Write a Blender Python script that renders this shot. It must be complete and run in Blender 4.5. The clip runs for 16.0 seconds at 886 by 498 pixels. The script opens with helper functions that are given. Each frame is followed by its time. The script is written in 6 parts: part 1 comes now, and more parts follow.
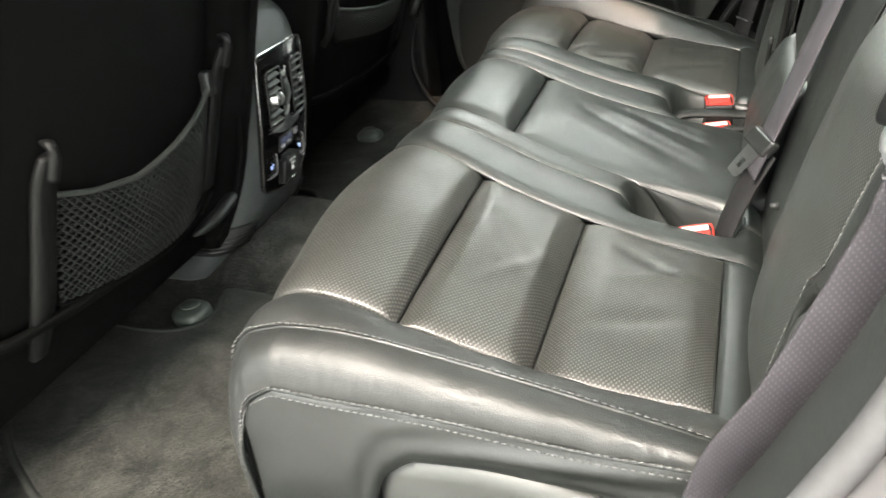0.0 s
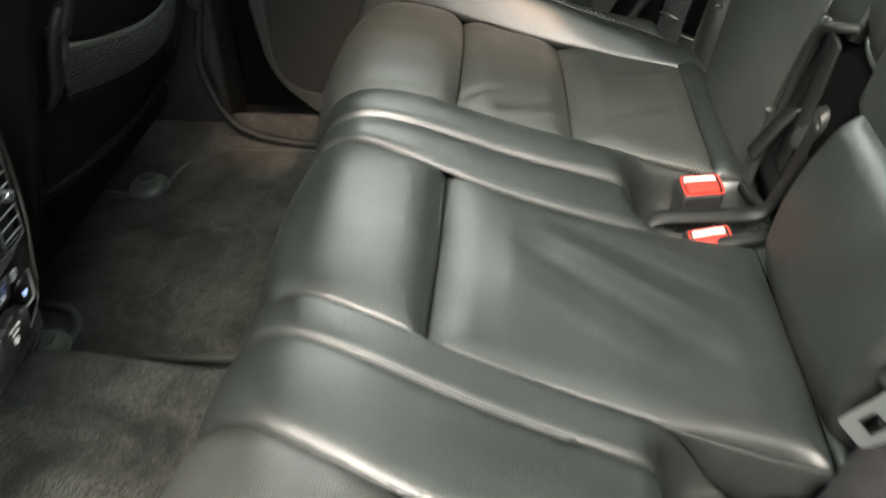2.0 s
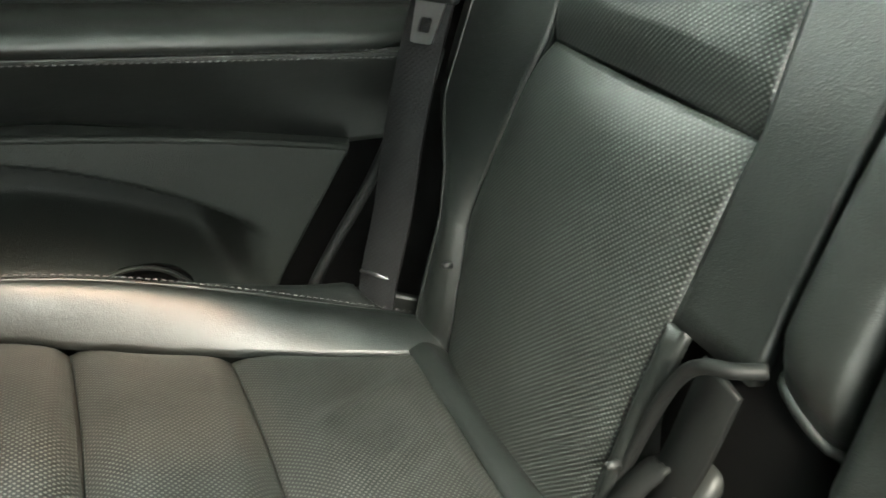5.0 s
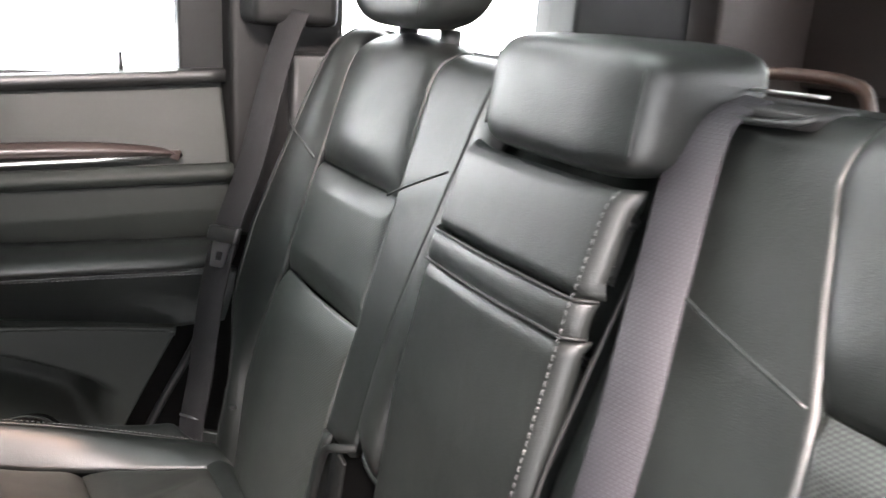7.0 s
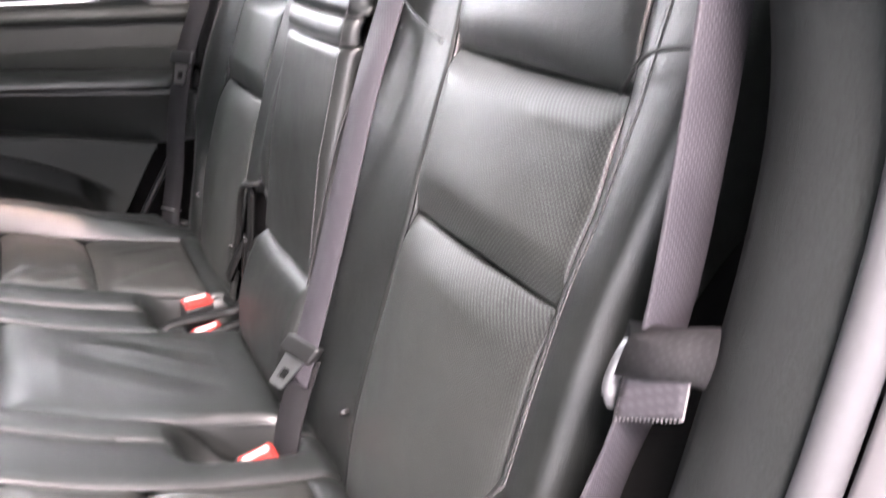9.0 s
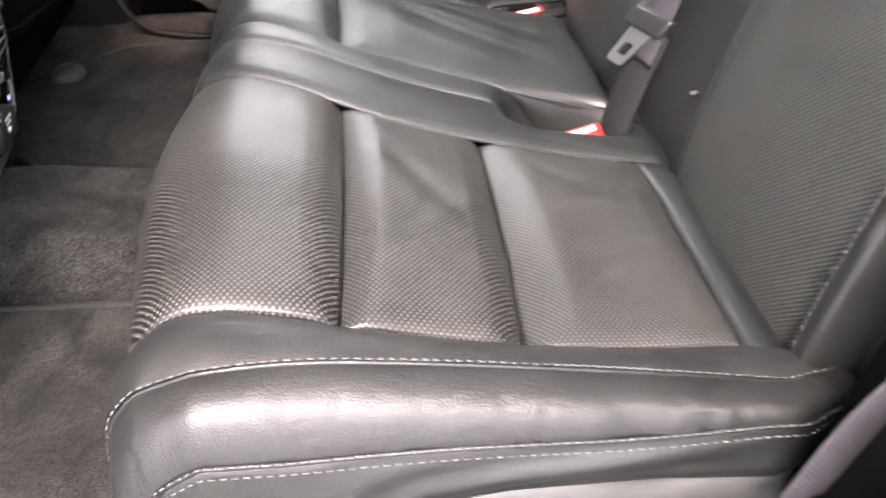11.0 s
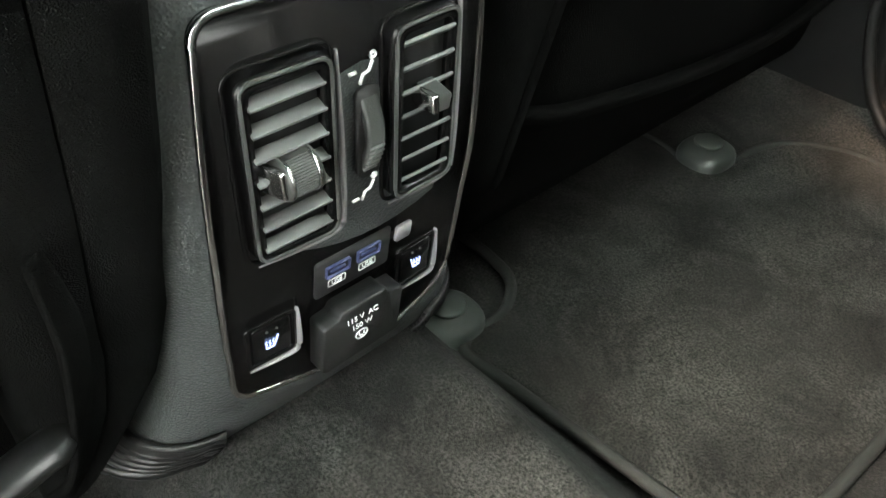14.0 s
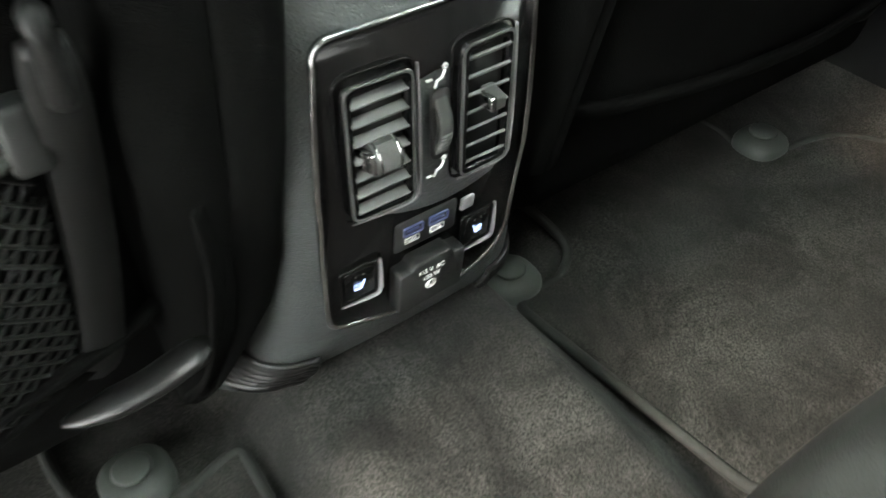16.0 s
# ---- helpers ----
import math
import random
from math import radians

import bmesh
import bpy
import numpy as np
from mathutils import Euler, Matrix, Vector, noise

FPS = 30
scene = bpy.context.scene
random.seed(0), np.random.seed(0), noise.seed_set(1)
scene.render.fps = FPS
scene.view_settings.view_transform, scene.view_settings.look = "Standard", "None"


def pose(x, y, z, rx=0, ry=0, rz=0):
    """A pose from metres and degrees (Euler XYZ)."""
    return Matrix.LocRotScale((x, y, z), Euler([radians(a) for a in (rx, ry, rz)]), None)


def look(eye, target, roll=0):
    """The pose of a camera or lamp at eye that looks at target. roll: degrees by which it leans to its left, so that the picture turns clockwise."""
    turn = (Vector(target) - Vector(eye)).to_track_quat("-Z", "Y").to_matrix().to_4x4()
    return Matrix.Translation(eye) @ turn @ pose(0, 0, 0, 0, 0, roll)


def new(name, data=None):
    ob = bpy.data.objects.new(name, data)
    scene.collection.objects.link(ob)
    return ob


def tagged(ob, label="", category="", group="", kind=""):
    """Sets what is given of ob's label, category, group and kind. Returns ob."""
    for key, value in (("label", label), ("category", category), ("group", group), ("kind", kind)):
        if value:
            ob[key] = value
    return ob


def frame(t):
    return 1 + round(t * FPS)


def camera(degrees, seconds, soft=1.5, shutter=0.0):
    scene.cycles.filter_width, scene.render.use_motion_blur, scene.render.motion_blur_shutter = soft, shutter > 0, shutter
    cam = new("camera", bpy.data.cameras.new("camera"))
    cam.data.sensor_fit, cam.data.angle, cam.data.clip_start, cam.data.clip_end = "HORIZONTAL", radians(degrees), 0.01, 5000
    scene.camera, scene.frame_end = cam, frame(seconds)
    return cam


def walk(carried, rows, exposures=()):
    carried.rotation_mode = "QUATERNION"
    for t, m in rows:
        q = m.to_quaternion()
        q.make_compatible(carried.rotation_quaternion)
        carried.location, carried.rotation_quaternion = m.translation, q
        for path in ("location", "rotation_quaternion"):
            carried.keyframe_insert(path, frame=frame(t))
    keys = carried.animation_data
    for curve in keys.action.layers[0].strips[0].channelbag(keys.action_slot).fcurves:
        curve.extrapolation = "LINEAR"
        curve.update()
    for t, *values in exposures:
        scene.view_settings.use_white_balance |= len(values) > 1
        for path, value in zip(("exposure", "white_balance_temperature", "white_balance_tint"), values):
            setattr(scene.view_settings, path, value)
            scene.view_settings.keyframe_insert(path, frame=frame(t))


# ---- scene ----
cam = camera(56.2, 16.0, shutter=0.45)
PATH = [
    (0, (0.283, -1.199, 0.778), (-0.33, 0.425, -0.216), -4.8),
    (0.5, (0.243, -1.086, 0.761), (-0.232, 0.547, -0.291), -2.9),
    (1, (0.204, -0.932, 0.755), (-0.153, 0.702, -0.341), -2.1),
    (1.5, (0.135, -0.783, 0.771), (-0.132, 0.829, -0.383), -2.8),
    (2, (0.053, -0.593, 0.771), (-0.086, 0.994, -0.438), -1.2),
    (2.5, (0.019, -0.439, 0.773), (0.018, 1.151, -0.441), 0.0),
    (3, (0.015, -0.3, 0.756), (0.133, 1.305, -0.433), 0.7),
    (3.5, (0.029, -0.162, 0.748), (0.22, 1.456, -0.412), -0.8),
    (4, (0.04, -0.089, 0.736), (0.434, 1.536, -0.361), 1.5),
    (4.5, (0.054, -0.084, 0.739), (0.636, 1.543, -0.268), 1.8),
    (5, (0.048, -0.106, 0.744), (0.756, 1.509, -0.2), 2.0),
    (7.3, (0.031, -0.667, 0.961), (1.02, 0.979, 0.404), 2.8),
    (7.4, (0.031, -0.693, 0.961), (1.027, 0.944, 0.389), 2.1),
    (7.5, (0.04, -0.738, 0.952), (1.036, 0.902, 0.389), 2.4),
    (8, (0.065, -0.895, 0.939), (1.069, 0.742, 0.381), 2.4),
    (8.5, (0.088, -1.011, 0.896), (1.042, 0.647, 0.314), 1.5),
    (9, (0.097, -1.064, 0.835), (0.912, 0.612, 0.108), 0.4),
    (9.4, (0.09, -1.084, 0.804), (0.786, 0.574, -0.072), -0.6),
    (9.6, (0.075, -1.099, 0.795), (0.711, 0.55, -0.142), -1.1),
    (11.8, (-0.027, -0.805, 0.657), (-0.194, 0.72, -0.627), -1.2),
    (12, (-0.047, -0.709, 0.645), (-0.313, 0.79, -0.651), -1.7),
    (12.5, (-0.106, -0.452, 0.592), (-0.680, 0.948, -0.716), -1.6),
    (13, (-0.111, -0.278, 0.571), (-1.034, 0.922, -0.737), 0.3),
    (13.5, (-0.152, -0.217, 0.555), (-1.238, 0.842, -0.748), -0.4),
    (14, (-0.157, -0.193, 0.543), (-1.289, 0.817, -0.761), 0.4),
    (14.5, (-0.156, -0.188, 0.542), (-1.327, 0.751, -0.78), -0.3),
    (15, (-0.154, -0.184, 0.542), (-1.358, 0.69, -0.794), -1.0),
    (15.5, (-0.138, -0.173, 0.557), (-1.348, 0.661, -0.8), -1.4),
    (16, (-0.078, -0.235, 0.616), (-1.3, 0.585, -0.738), -2.2),
]
LIGHT = [(0.0, 0.50, 6420, 2), (1.0, 0.52, 6420, 2), (2.4, 0.64, 6420, 0), (3.0, 0.82, 6420, 0), (4.0, 1.0, 6450, 1), (4.5, 0.97, 6420, -3), (5.2, 0.87, 6420, -6), (7.2, 0.62, 6240, 15), (8.6, 0.85, 6220, 22), (9.7, 0.85, 6180, 22), (11.8, 0.58, 6400, 14), (12.6, 0.85, 6400, 2), (14.0, 1.3, 6380, 1), (16.0, 1.3, 6380, 2)]
walk(cam, [(t, look(eye, target, roll)) for t, eye, target, roll in PATH], LIGHT)

# ---- world and large lights ----
world = bpy.data.worlds.new("hall_light")
world.use_nodes = True
scene.world = world
bg = world.node_tree.nodes["Background"]
bg.inputs[0].default_value = (0.96, 1.0, 0.90, 1)
bg.inputs[1].default_value = 0.16


def area_lamp(name, eye, target, sx, sy, watts, colour):
    data = bpy.data.lights.new(name, "AREA")
    data.shape, data.size, data.size_y, data.energy, data.color = "RECTANGLE", sx, sy, watts, colour
    ob = new(name, data)
    ob.matrix_world = look(eye, target)
    return ob


# added unseen lamps: one above the roof opening, one warm beyond the open door
area_lamp("added_top_light", (0.15, 0.2, 3.2), (0.15, 0.2, 0.0), 2.4, 1.6, 100, (0.92, 1.0, 0.93))
area_lamp("added_warm_light", (-0.45, -2.7, 2.66), (0.2, -0.2, 0.4), 1.0, 0.5, 540, (1.0, 0.85, 0.77))
# added warm spot through the roof opening, for warm light on the far cushion
spot = bpy.data.lights.new("added_warm_spot", "SPOT")
spot.energy, spot.color, spot.shadow_soft_size, spot.spot_size, spot.spot_blend = 1300, (1.0, 0.66, 0.50), 0.06, radians(8.5), 0.65
new("added_warm_spot", spot).matrix_world = look((1.25, -1.92, 3.3), (-0.02, 0.385, 0.34))

# ---- materials ----


def material(name, colour, rough=0.5, metal=0.0, grain=0.0, grain_scale=400.0, mottle=0.25, mottle_scale=9.0, spec=0.5, extra=None):
    """A surface with colour variation at two scales and a fine grain in relief."""
    m = bpy.data.materials.new(name)
    m.use_nodes = True
    nt = m.node_tree
    b = nt.nodes["Principled BSDF"]
    b.inputs["Base Color"].default_value = (*colour, 1)
    b.inputs["Roughness"].default_value = rough
    b.inputs["Metallic"].default_value = metal
    b.inputs["Specular IOR Level"].default_value = spec
    co = nt.nodes.new("ShaderNodeTexCoord")
    if mottle:
        big = nt.nodes.new("ShaderNodeTexNoise")
        big.inputs["Scale"].default_value, big.inputs["Detail"].default_value = mottle_scale, 4
        fine = nt.nodes.new("ShaderNodeTexNoise")
        fine.inputs["Scale"].default_value, fine.inputs["Detail"].default_value = mottle_scale * 22, 3
        nt.links.new(co.outputs["Object"], big.inputs["Vector"])
        nt.links.new(co.outputs["Object"], fine.inputs["Vector"])
        both = nt.nodes.new("ShaderNodeMix")
        both.inputs[0].default_value = 0.4
        nt.links.new(big.outputs["Fac"], both.inputs[2])
        nt.links.new(fine.outputs["Fac"], both.inputs[3])
        ramp = nt.nodes.new("ShaderNodeMapRange")
        ramp.inputs[1].default_value, ramp.inputs[2].default_value = 0.3, 0.7
        ramp.inputs[3].default_value, ramp.inputs[4].default_value = 1 - mottle, 1 + mottle
        nt.links.new(both.outputs[0], ramp.inputs[0])
        mul = nt.nodes.new("ShaderNodeVectorMath")
        mul.operation = "SCALE"
        mul.inputs[0].default_value = colour
        nt.links.new(ramp.outputs[0], mul.inputs["Scale"])
        nt.links.new(mul.outputs[0], b.inputs["Base Color"])
        rr = nt.nodes.new("ShaderNodeMapRange")
        rr.inputs[1].default_value, rr.inputs[2].default_value = 0.3, 0.7
        rr.inputs[3].default_value, rr.inputs[4].default_value = rough * 0.88, min(1.0, rough * 1.12)
        nt.links.new(big.outputs["Fac"], rr.inputs[0])
        nt.links.new(rr.outputs[0], b.inputs["Roughness"])
    if grain:
        vo = nt.nodes.new("ShaderNodeTexVoronoi")
        vo.inputs["Scale"].default_value = grain_scale
        nt.links.new(co.outputs["Object"], vo.inputs["Vector"])
        bu = nt.nodes.new("ShaderNodeBump")
        bu.inputs["Strength"].default_value, bu.inputs["Distance"].default_value = grain, 0.001
        nt.links.new(vo.outputs["Distance"], bu.inputs["Height"])
        nt.links.new(bu.outputs[0], b.inputs["Normal"])
    if extra:
        extra(nt, b, co)
    return m


def creased(nt, co, strength, detail=6):
    """Soft wrinkles and pull lines of stretched hide; gives the bent normal."""
    soft = nt.nodes.new("ShaderNodeTexNoise")
    soft.inputs["Scale"].default_value, soft.inputs["Detail"].default_value, soft.inputs["Roughness"].default_value, soft.inputs["Distortion"].default_value = 16, detail, 0.55, 0.3
    nt.links.new(co.outputs["Object"], soft.inputs["Vector"])
    bend = nt.nodes.new("ShaderNodeBump")
    bend.inputs["Strength"].default_value, bend.inputs["Distance"].default_value = strength, 0.006
    nt.links.new(soft.outputs["Fac"], bend.inputs["Height"])
    return bend.outputs[0]


def worn_hide(nt, b, co):
    """Leather of the entry bolster, rubbed and deeply wrinkled."""
    grain = b.inputs["Normal"].links[0].from_node
    nt.links.new(creased(nt, co, 0.28), grain.inputs["Normal"])


def hide(nt, b, co):
    """Leather: wrinkles below a fine pebble grain."""
    grain = b.inputs["Normal"].links[0].from_node
    nt.links.new(creased(nt, co, 0.22), grain.inputs["Normal"])


def perforated(axes, pitch=0.0034):
    """Rows of punched holes, staggered, over the plane of the two named axes."""

    def extra(nt, b, co):
        sep = nt.nodes.new("ShaderNodeSeparateXYZ")
        com = nt.nodes.new("ShaderNodeCombineXYZ")
        nt.links.new(co.outputs["Object"], sep.inputs[0])
        nt.links.new(sep.outputs[axes[0]], com.inputs[0])
        nt.links.new(sep.outputs[axes[1]], com.inputs[1])
        rot = nt.nodes.new("ShaderNodeMapping")
        rot.inputs["Rotation"].default_value = (0, 0, radians(45))
        nt.links.new(com.outputs[0], rot.inputs["Vector"])
        vo = nt.nodes.new("ShaderNodeTexVoronoi")
        vo.voronoi_dimensions = "2D"
        vo.inputs["Scale"].default_value, vo.inputs["Randomness"].default_value = 1 / pitch, 0.0
        nt.links.new(rot.outputs[0], vo.inputs["Vector"])
        dot = nt.nodes.new("ShaderNodeMapRange")
        dot.interpolation_type = "SMOOTHSTEP"
        dot.inputs[1].default_value, dot.inputs[2].default_value = 0.16, 0.40
        dot.inputs[3].default_value, dot.inputs[4].default_value = 1.0, 0.0
        nt.links.new(vo.outputs["Distance"], dot.inputs[0])
        bu = nt.nodes.new("ShaderNodeBump")
        bu.inputs["Strength"].default_value, bu.inputs["Distance"].default_value = 0.3, 0.0006
        nt.links.new(dot.outputs[0], bu.inputs["Height"])
        nt.links.new(creased(nt, co, 0.14, 2), bu.inputs["Normal"])
        nt.links.new(bu.outputs[0], b.inputs["Normal"])
        # the punched dots are matt, the hide between them keeps its sheen
        sheen = nt.nodes.new("ShaderNodeMapRange")
        sheen.inputs[3].default_value, sheen.inputs[4].default_value = 0.58, 0.25
        nt.links.new(dot.outputs[0], sheen.inputs[0])
        nt.links.new(sheen.outputs[0], b.inputs["Specular IOR Level"])
        # paler dots put the light caught on the hole rims into the colour
        src = b.inputs["Base Color"].links[0].from_socket
        mul = nt.nodes.new("ShaderNodeVectorMath")
        mul.operation = "SCALE"
        lift = nt.nodes.new("ShaderNodeMapRange")
        lift.inputs[3].default_value, lift.inputs[4].default_value = 0.3, 6.2
        nt.links.new(dot.outputs[0], lift.inputs[0])
        nt.links.new(src, mul.inputs[0])
        nt.links.new(lift.outputs[0], mul.inputs["Scale"])
        nt.links.new(mul.outputs[0], b.inputs["Base Color"])

    return extra


def carpet_pile(nt, b, co):
    """Short cut pile: fine tufts that catch and lose the light, brushed in broad patches."""
    n = nt.nodes.new("ShaderNodeTexNoise")
    n.inputs["Scale"].default_value, n.inputs["Detail"].default_value, n.inputs["Roughness"].default_value = 480, 5, 0.75
    nt.links.new(co.outputs["Object"], n.inputs["Vector"])
    b.inputs["Sheen Weight"].default_value, b.inputs["Sheen Roughness"].default_value = 0.02, 0.5
    bu = nt.nodes.new("ShaderNodeBump")
    bu.inputs["Strength"].default_value, bu.inputs["Distance"].default_value = 0.8, 0.0025
    nt.links.new(n.outputs["Fac"], bu.inputs["Height"])
    nt.links.new(bu.outputs[0], b.inputs["Normal"])
    blot = nt.nodes.new("ShaderNodeTexNoise")
    blot.inputs["Scale"].default_value, blot.inputs["Detail"].default_value, blot.inputs["Roughness"].default_value, blot.inputs["Distortion"].default_value = 13, 7, 0.68, 0.6
    nt.links.new(co.outputs["Object"], blot.inputs["Vector"])
    brush = nt.nodes.new("ShaderNodeMapRange")
    brush.inputs[1].default_value, brush.inputs[2].default_value = 0.36, 0.64
    brush.inputs[3].default_value, brush.inputs[4].default_value = 0.35, 1.5
    nt.links.new(blot.outputs["Fac"], brush.inputs[0])
    nap = nt.nodes.new("ShaderNodeVectorMath")
    nap.operation = "SCALE"
    nt.links.new(b.inputs["Base Color"].links[0].from_socket, nap.inputs[0])
    nt.links.new(brush.outputs[0], nap.inputs["Scale"])
    src = nap.outputs[0]
    tuft = nt.nodes.new("ShaderNodeMapRange")
    tuft.inputs[1].default_value, tuft.inputs[2].default_value = 0.40, 0.60
    tuft.inputs[3].default_value, tuft.inputs[4].default_value = 0.12, 2.1
    nt.links.new(n.outputs["Fac"], tuft.inputs[0])
    mul = nt.nodes.new("ShaderNodeVectorMath")
    mul.operation = "SCALE"
    nt.links.new(src, mul.inputs[0])
    nt.links.new(tuft.outputs[0], mul.inputs["Scale"])
    nt.links.new(mul.outputs[0], b.inputs["Base Color"])


def webbing(axis):
    """Woven strap: fine ribs, with staggered rows of paler dashes."""

    def extra(nt, b, co):
        sep = nt.nodes.new("ShaderNodeSeparateXYZ")
        com = nt.nodes.new("ShaderNodeCombineXYZ")
        nt.links.new(co.outputs["Object"], sep.inputs[0])
        for k, (way, scale) in enumerate(((axis, 1 / 0.0046), ("Z", 1 / 0.0060))):
            m = nt.nodes.new("ShaderNodeMath")
            m.operation = "MULTIPLY"
            m.inputs[1].default_value = scale
            nt.links.new(sep.outputs[way], m.inputs[0])
            nt.links.new(m.outputs[0], com.inputs[k])
        rot = nt.nodes.new("ShaderNodeMapping")
        rot.inputs["Rotation"].default_value = (0, 0, radians(45))
        nt.links.new(com.outputs[0], rot.inputs["Vector"])
        vo = nt.nodes.new("ShaderNodeTexVoronoi")
        vo.voronoi_dimensions = "2D"
        vo.inputs["Scale"].default_value, vo.inputs["Randomness"].default_value = 1.4, 0.06
        nt.links.new(rot.outputs[0], vo.inputs["Vector"])
        dash = nt.nodes.new("ShaderNodeMapRange")
        dash.inputs[1].default_value, dash.inputs[2].default_value = 0.14, 0.34
        dash.inputs[3].default_value, dash.inputs[4].default_value = 1.0, 0.0
        nt.links.new(vo.outputs["Distance"], dash.inputs[0])
        rib = nt.nodes.new("ShaderNodeTexWave")
        rib.wave_type, rib.bands_direction = "BANDS", "Z"
        rib.inputs["Scale"].default_value, rib.inputs["Distortion"].default_value = 190, 0.8
        nt.links.new(co.outputs["Object"], rib.inputs["Vector"])
        both = nt.nodes.new("ShaderNodeMath")
        both.operation = "MULTIPLY_ADD"
        both.inputs[1].default_value = 0.3
        nt.links.new(rib.outputs["Fac"], both.inputs[0])
        nt.links.new(dash.outputs[0], both.inputs[2])
        bu = nt.nodes.new("ShaderNodeBump")
        bu.inputs["Strength"].default_value, bu.inputs["Distance"].default_value = 0.4, 0.0006
        nt.links.new(both.outputs[0], bu.inputs["Height"])
        nt.links.new(bu.outputs[0], b.inputs["Normal"])
        tone = nt.nodes.new("ShaderNodeMapRange")
        tone.inputs[3].default_value, tone.inputs[4].default_value = 0.85, 1.7
        nt.links.new(both.outputs[0], tone.inputs[0])
        mul = nt.nodes.new("ShaderNodeVectorMath")
        mul.operation = "SCALE"
        nt.links.new(b.inputs["Base Color"].links[0].from_socket, mul.inputs[0])
        nt.links.new(tone.outputs[0], mul.inputs["Scale"])
        nt.links.new(mul.outputs[0], b.inputs["Base Color"])

    return extra


def fibres(nt, b, co):
    """Pressed felt: matted fibres, lighter specks and pulls along its length."""
    stretch = nt.nodes.new("ShaderNodeMapping")
    stretch.inputs["Scale"].default_value = (1.0, 1.0, 0.35)
    nt.links.new(co.outputs["Object"], stretch.inputs["Vector"])
    n = nt.nodes.new("ShaderNodeTexNoise")
    n.inputs["Scale"].default_value, n.inputs["Detail"].default_value, n.inputs["Roughness"].default_value = 700, 5, 0.7
    nt.links.new(stretch.outputs[0], n.inputs["Vector"])
    bu = nt.nodes.new("ShaderNodeBump")
    bu.inputs["Strength"].default_value, bu.inputs["Distance"].default_value = 0.7, 0.0012
    nt.links.new(n.outputs["Fac"], bu.inputs["Height"])
    nt.links.new(bu.outputs[0], b.inputs["Normal"])
    tone = nt.nodes.new("ShaderNodeMapRange")
    tone.inputs[1].default_value, tone.inputs[2].default_value = 0.35, 0.65
    tone.inputs[3].default_value, tone.inputs[4].default_value = 0.65, 1.35
    nt.links.new(n.outputs["Fac"], tone.inputs[0])
    mul = nt.nodes.new("ShaderNodeVectorMath")
    mul.operation = "SCALE"
    nt.links.new(b.inputs["Base Color"].links[0].from_socket, mul.inputs[0])
    nt.links.new(tone.outputs[0], mul.inputs["Scale"])
    nt.links.new(mul.outputs[0], b.inputs["Base Color"])


def glow(name, colour, strength):
    m = bpy.data.materials.new(name)
    m.use_nodes = True
    b = m.node_tree.nodes["Principled BSDF"]
    b.inputs["Base Color"].default_value = (*colour, 1)
    b.inputs["Emission Color"].default_value = (*colour, 1)
    b.inputs["Emission Strength"].default_value = strength
    return m


LEATHER = material("black_leather", (0.0080, 0.0092, 0.0085), 0.40, spec=0.55, grain=0.20, grain_scale=760, mottle=0.3, mottle_scale=14, extra=hide)
BOLSTER = material("worn_bolster_leather", (0.0100, 0.0110, 0.0103), 0.52, spec=0.55, grain=0.28, grain_scale=700, mottle=0.3, mottle_scale=16, extra=worn_hide)
PERF_SEAT = material("perforated_leather_seat", (0.0125, 0.0127, 0.0116), 0.41, spec=0.55, mottle=0.2, mottle_scale=12, extra=perforated("XY"))
PERF_BACK = material("perforated_leather_back", (0.0115, 0.0127, 0.0117), 0.41, spec=0.55, mottle=0.2, mottle_scale=12, extra=perforated("YZ"))
STRAP = material("black_strap_leather", (0.0038, 0.0042, 0.004), 0.55, spec=0.22, grain=0.1, grain_scale=900, mottle=0.2)
LATCH = material("dark_grey_latch_plastic", (0.011, 0.012, 0.011), 0.45, grain=0.1, grain_scale=900, mottle=0.15)
PALE_THREAD = material("pale_thread", (0.22, 0.21, 0.21), 0.7, mottle=0.1)
GLOSS_SOFT = material("half_gloss_black_plastic", (0.004, 0.004, 0.004), 0.42, mottle=0.1)
THREAD = material("grey_thread", (0.085, 0.085, 0.085), 0.7, mottle=0.1)
PLASTIC = material("grained_black_plastic", (0.009, 0.0095, 0.0093), 0.42, grain=0.2, grain_scale=1100, mottle=0.15)
PLASTIC_GREY = material("grey_plastic", (0.032, 0.034, 0.032), 0.45, grain=0.1, grain_scale=900, mottle=0.15)
MAT_KNOB = material("grey_green_knob_plastic", (0.033, 0.038, 0.034), 0.5, grain=0.1, grain_scale=900, mottle=0.15)
DOOR_SKIN = material("dark_green_grey_door_skin", (0.0125, 0.0145, 0.0130), 0.55, spec=0.26, grain=0.4, grain_scale=700, mottle=0.15)
GRILLE = material("black_speaker_cloth", (0.0085, 0.0092, 0.0084), 0.75, spec=0.15, grain=0.5, grain_scale=1500, mottle=0.2)
GLOSS = material("gloss_black_plastic", (0.004, 0.004, 0.004), 0.2, spec=0.15, mottle=0)
CHROME = material("satin_chrome", (0.62, 0.62, 0.62), 0.22, 1.0, mottle=0)
STEEL = material("brushed_steel", (0.5, 0.5, 0.5), 0.35, 1.0, mottle=0.1)
CONSOLE = material("grained_console_plastic", (0.055, 0.060, 0.060), 0.33, spec=0.7, grain=0.55, grain_scale=620, mottle=0.25)
# pale grey that carries the lit look of the bevels
SATIN = material("satin_grey_plastic", (0.19, 0.185, 0.19), 0.3, mottle=0.1)
SLAT = material("vent_slat_plastic", (0.085, 0.089, 0.086), 0.45, mottle=0.1)
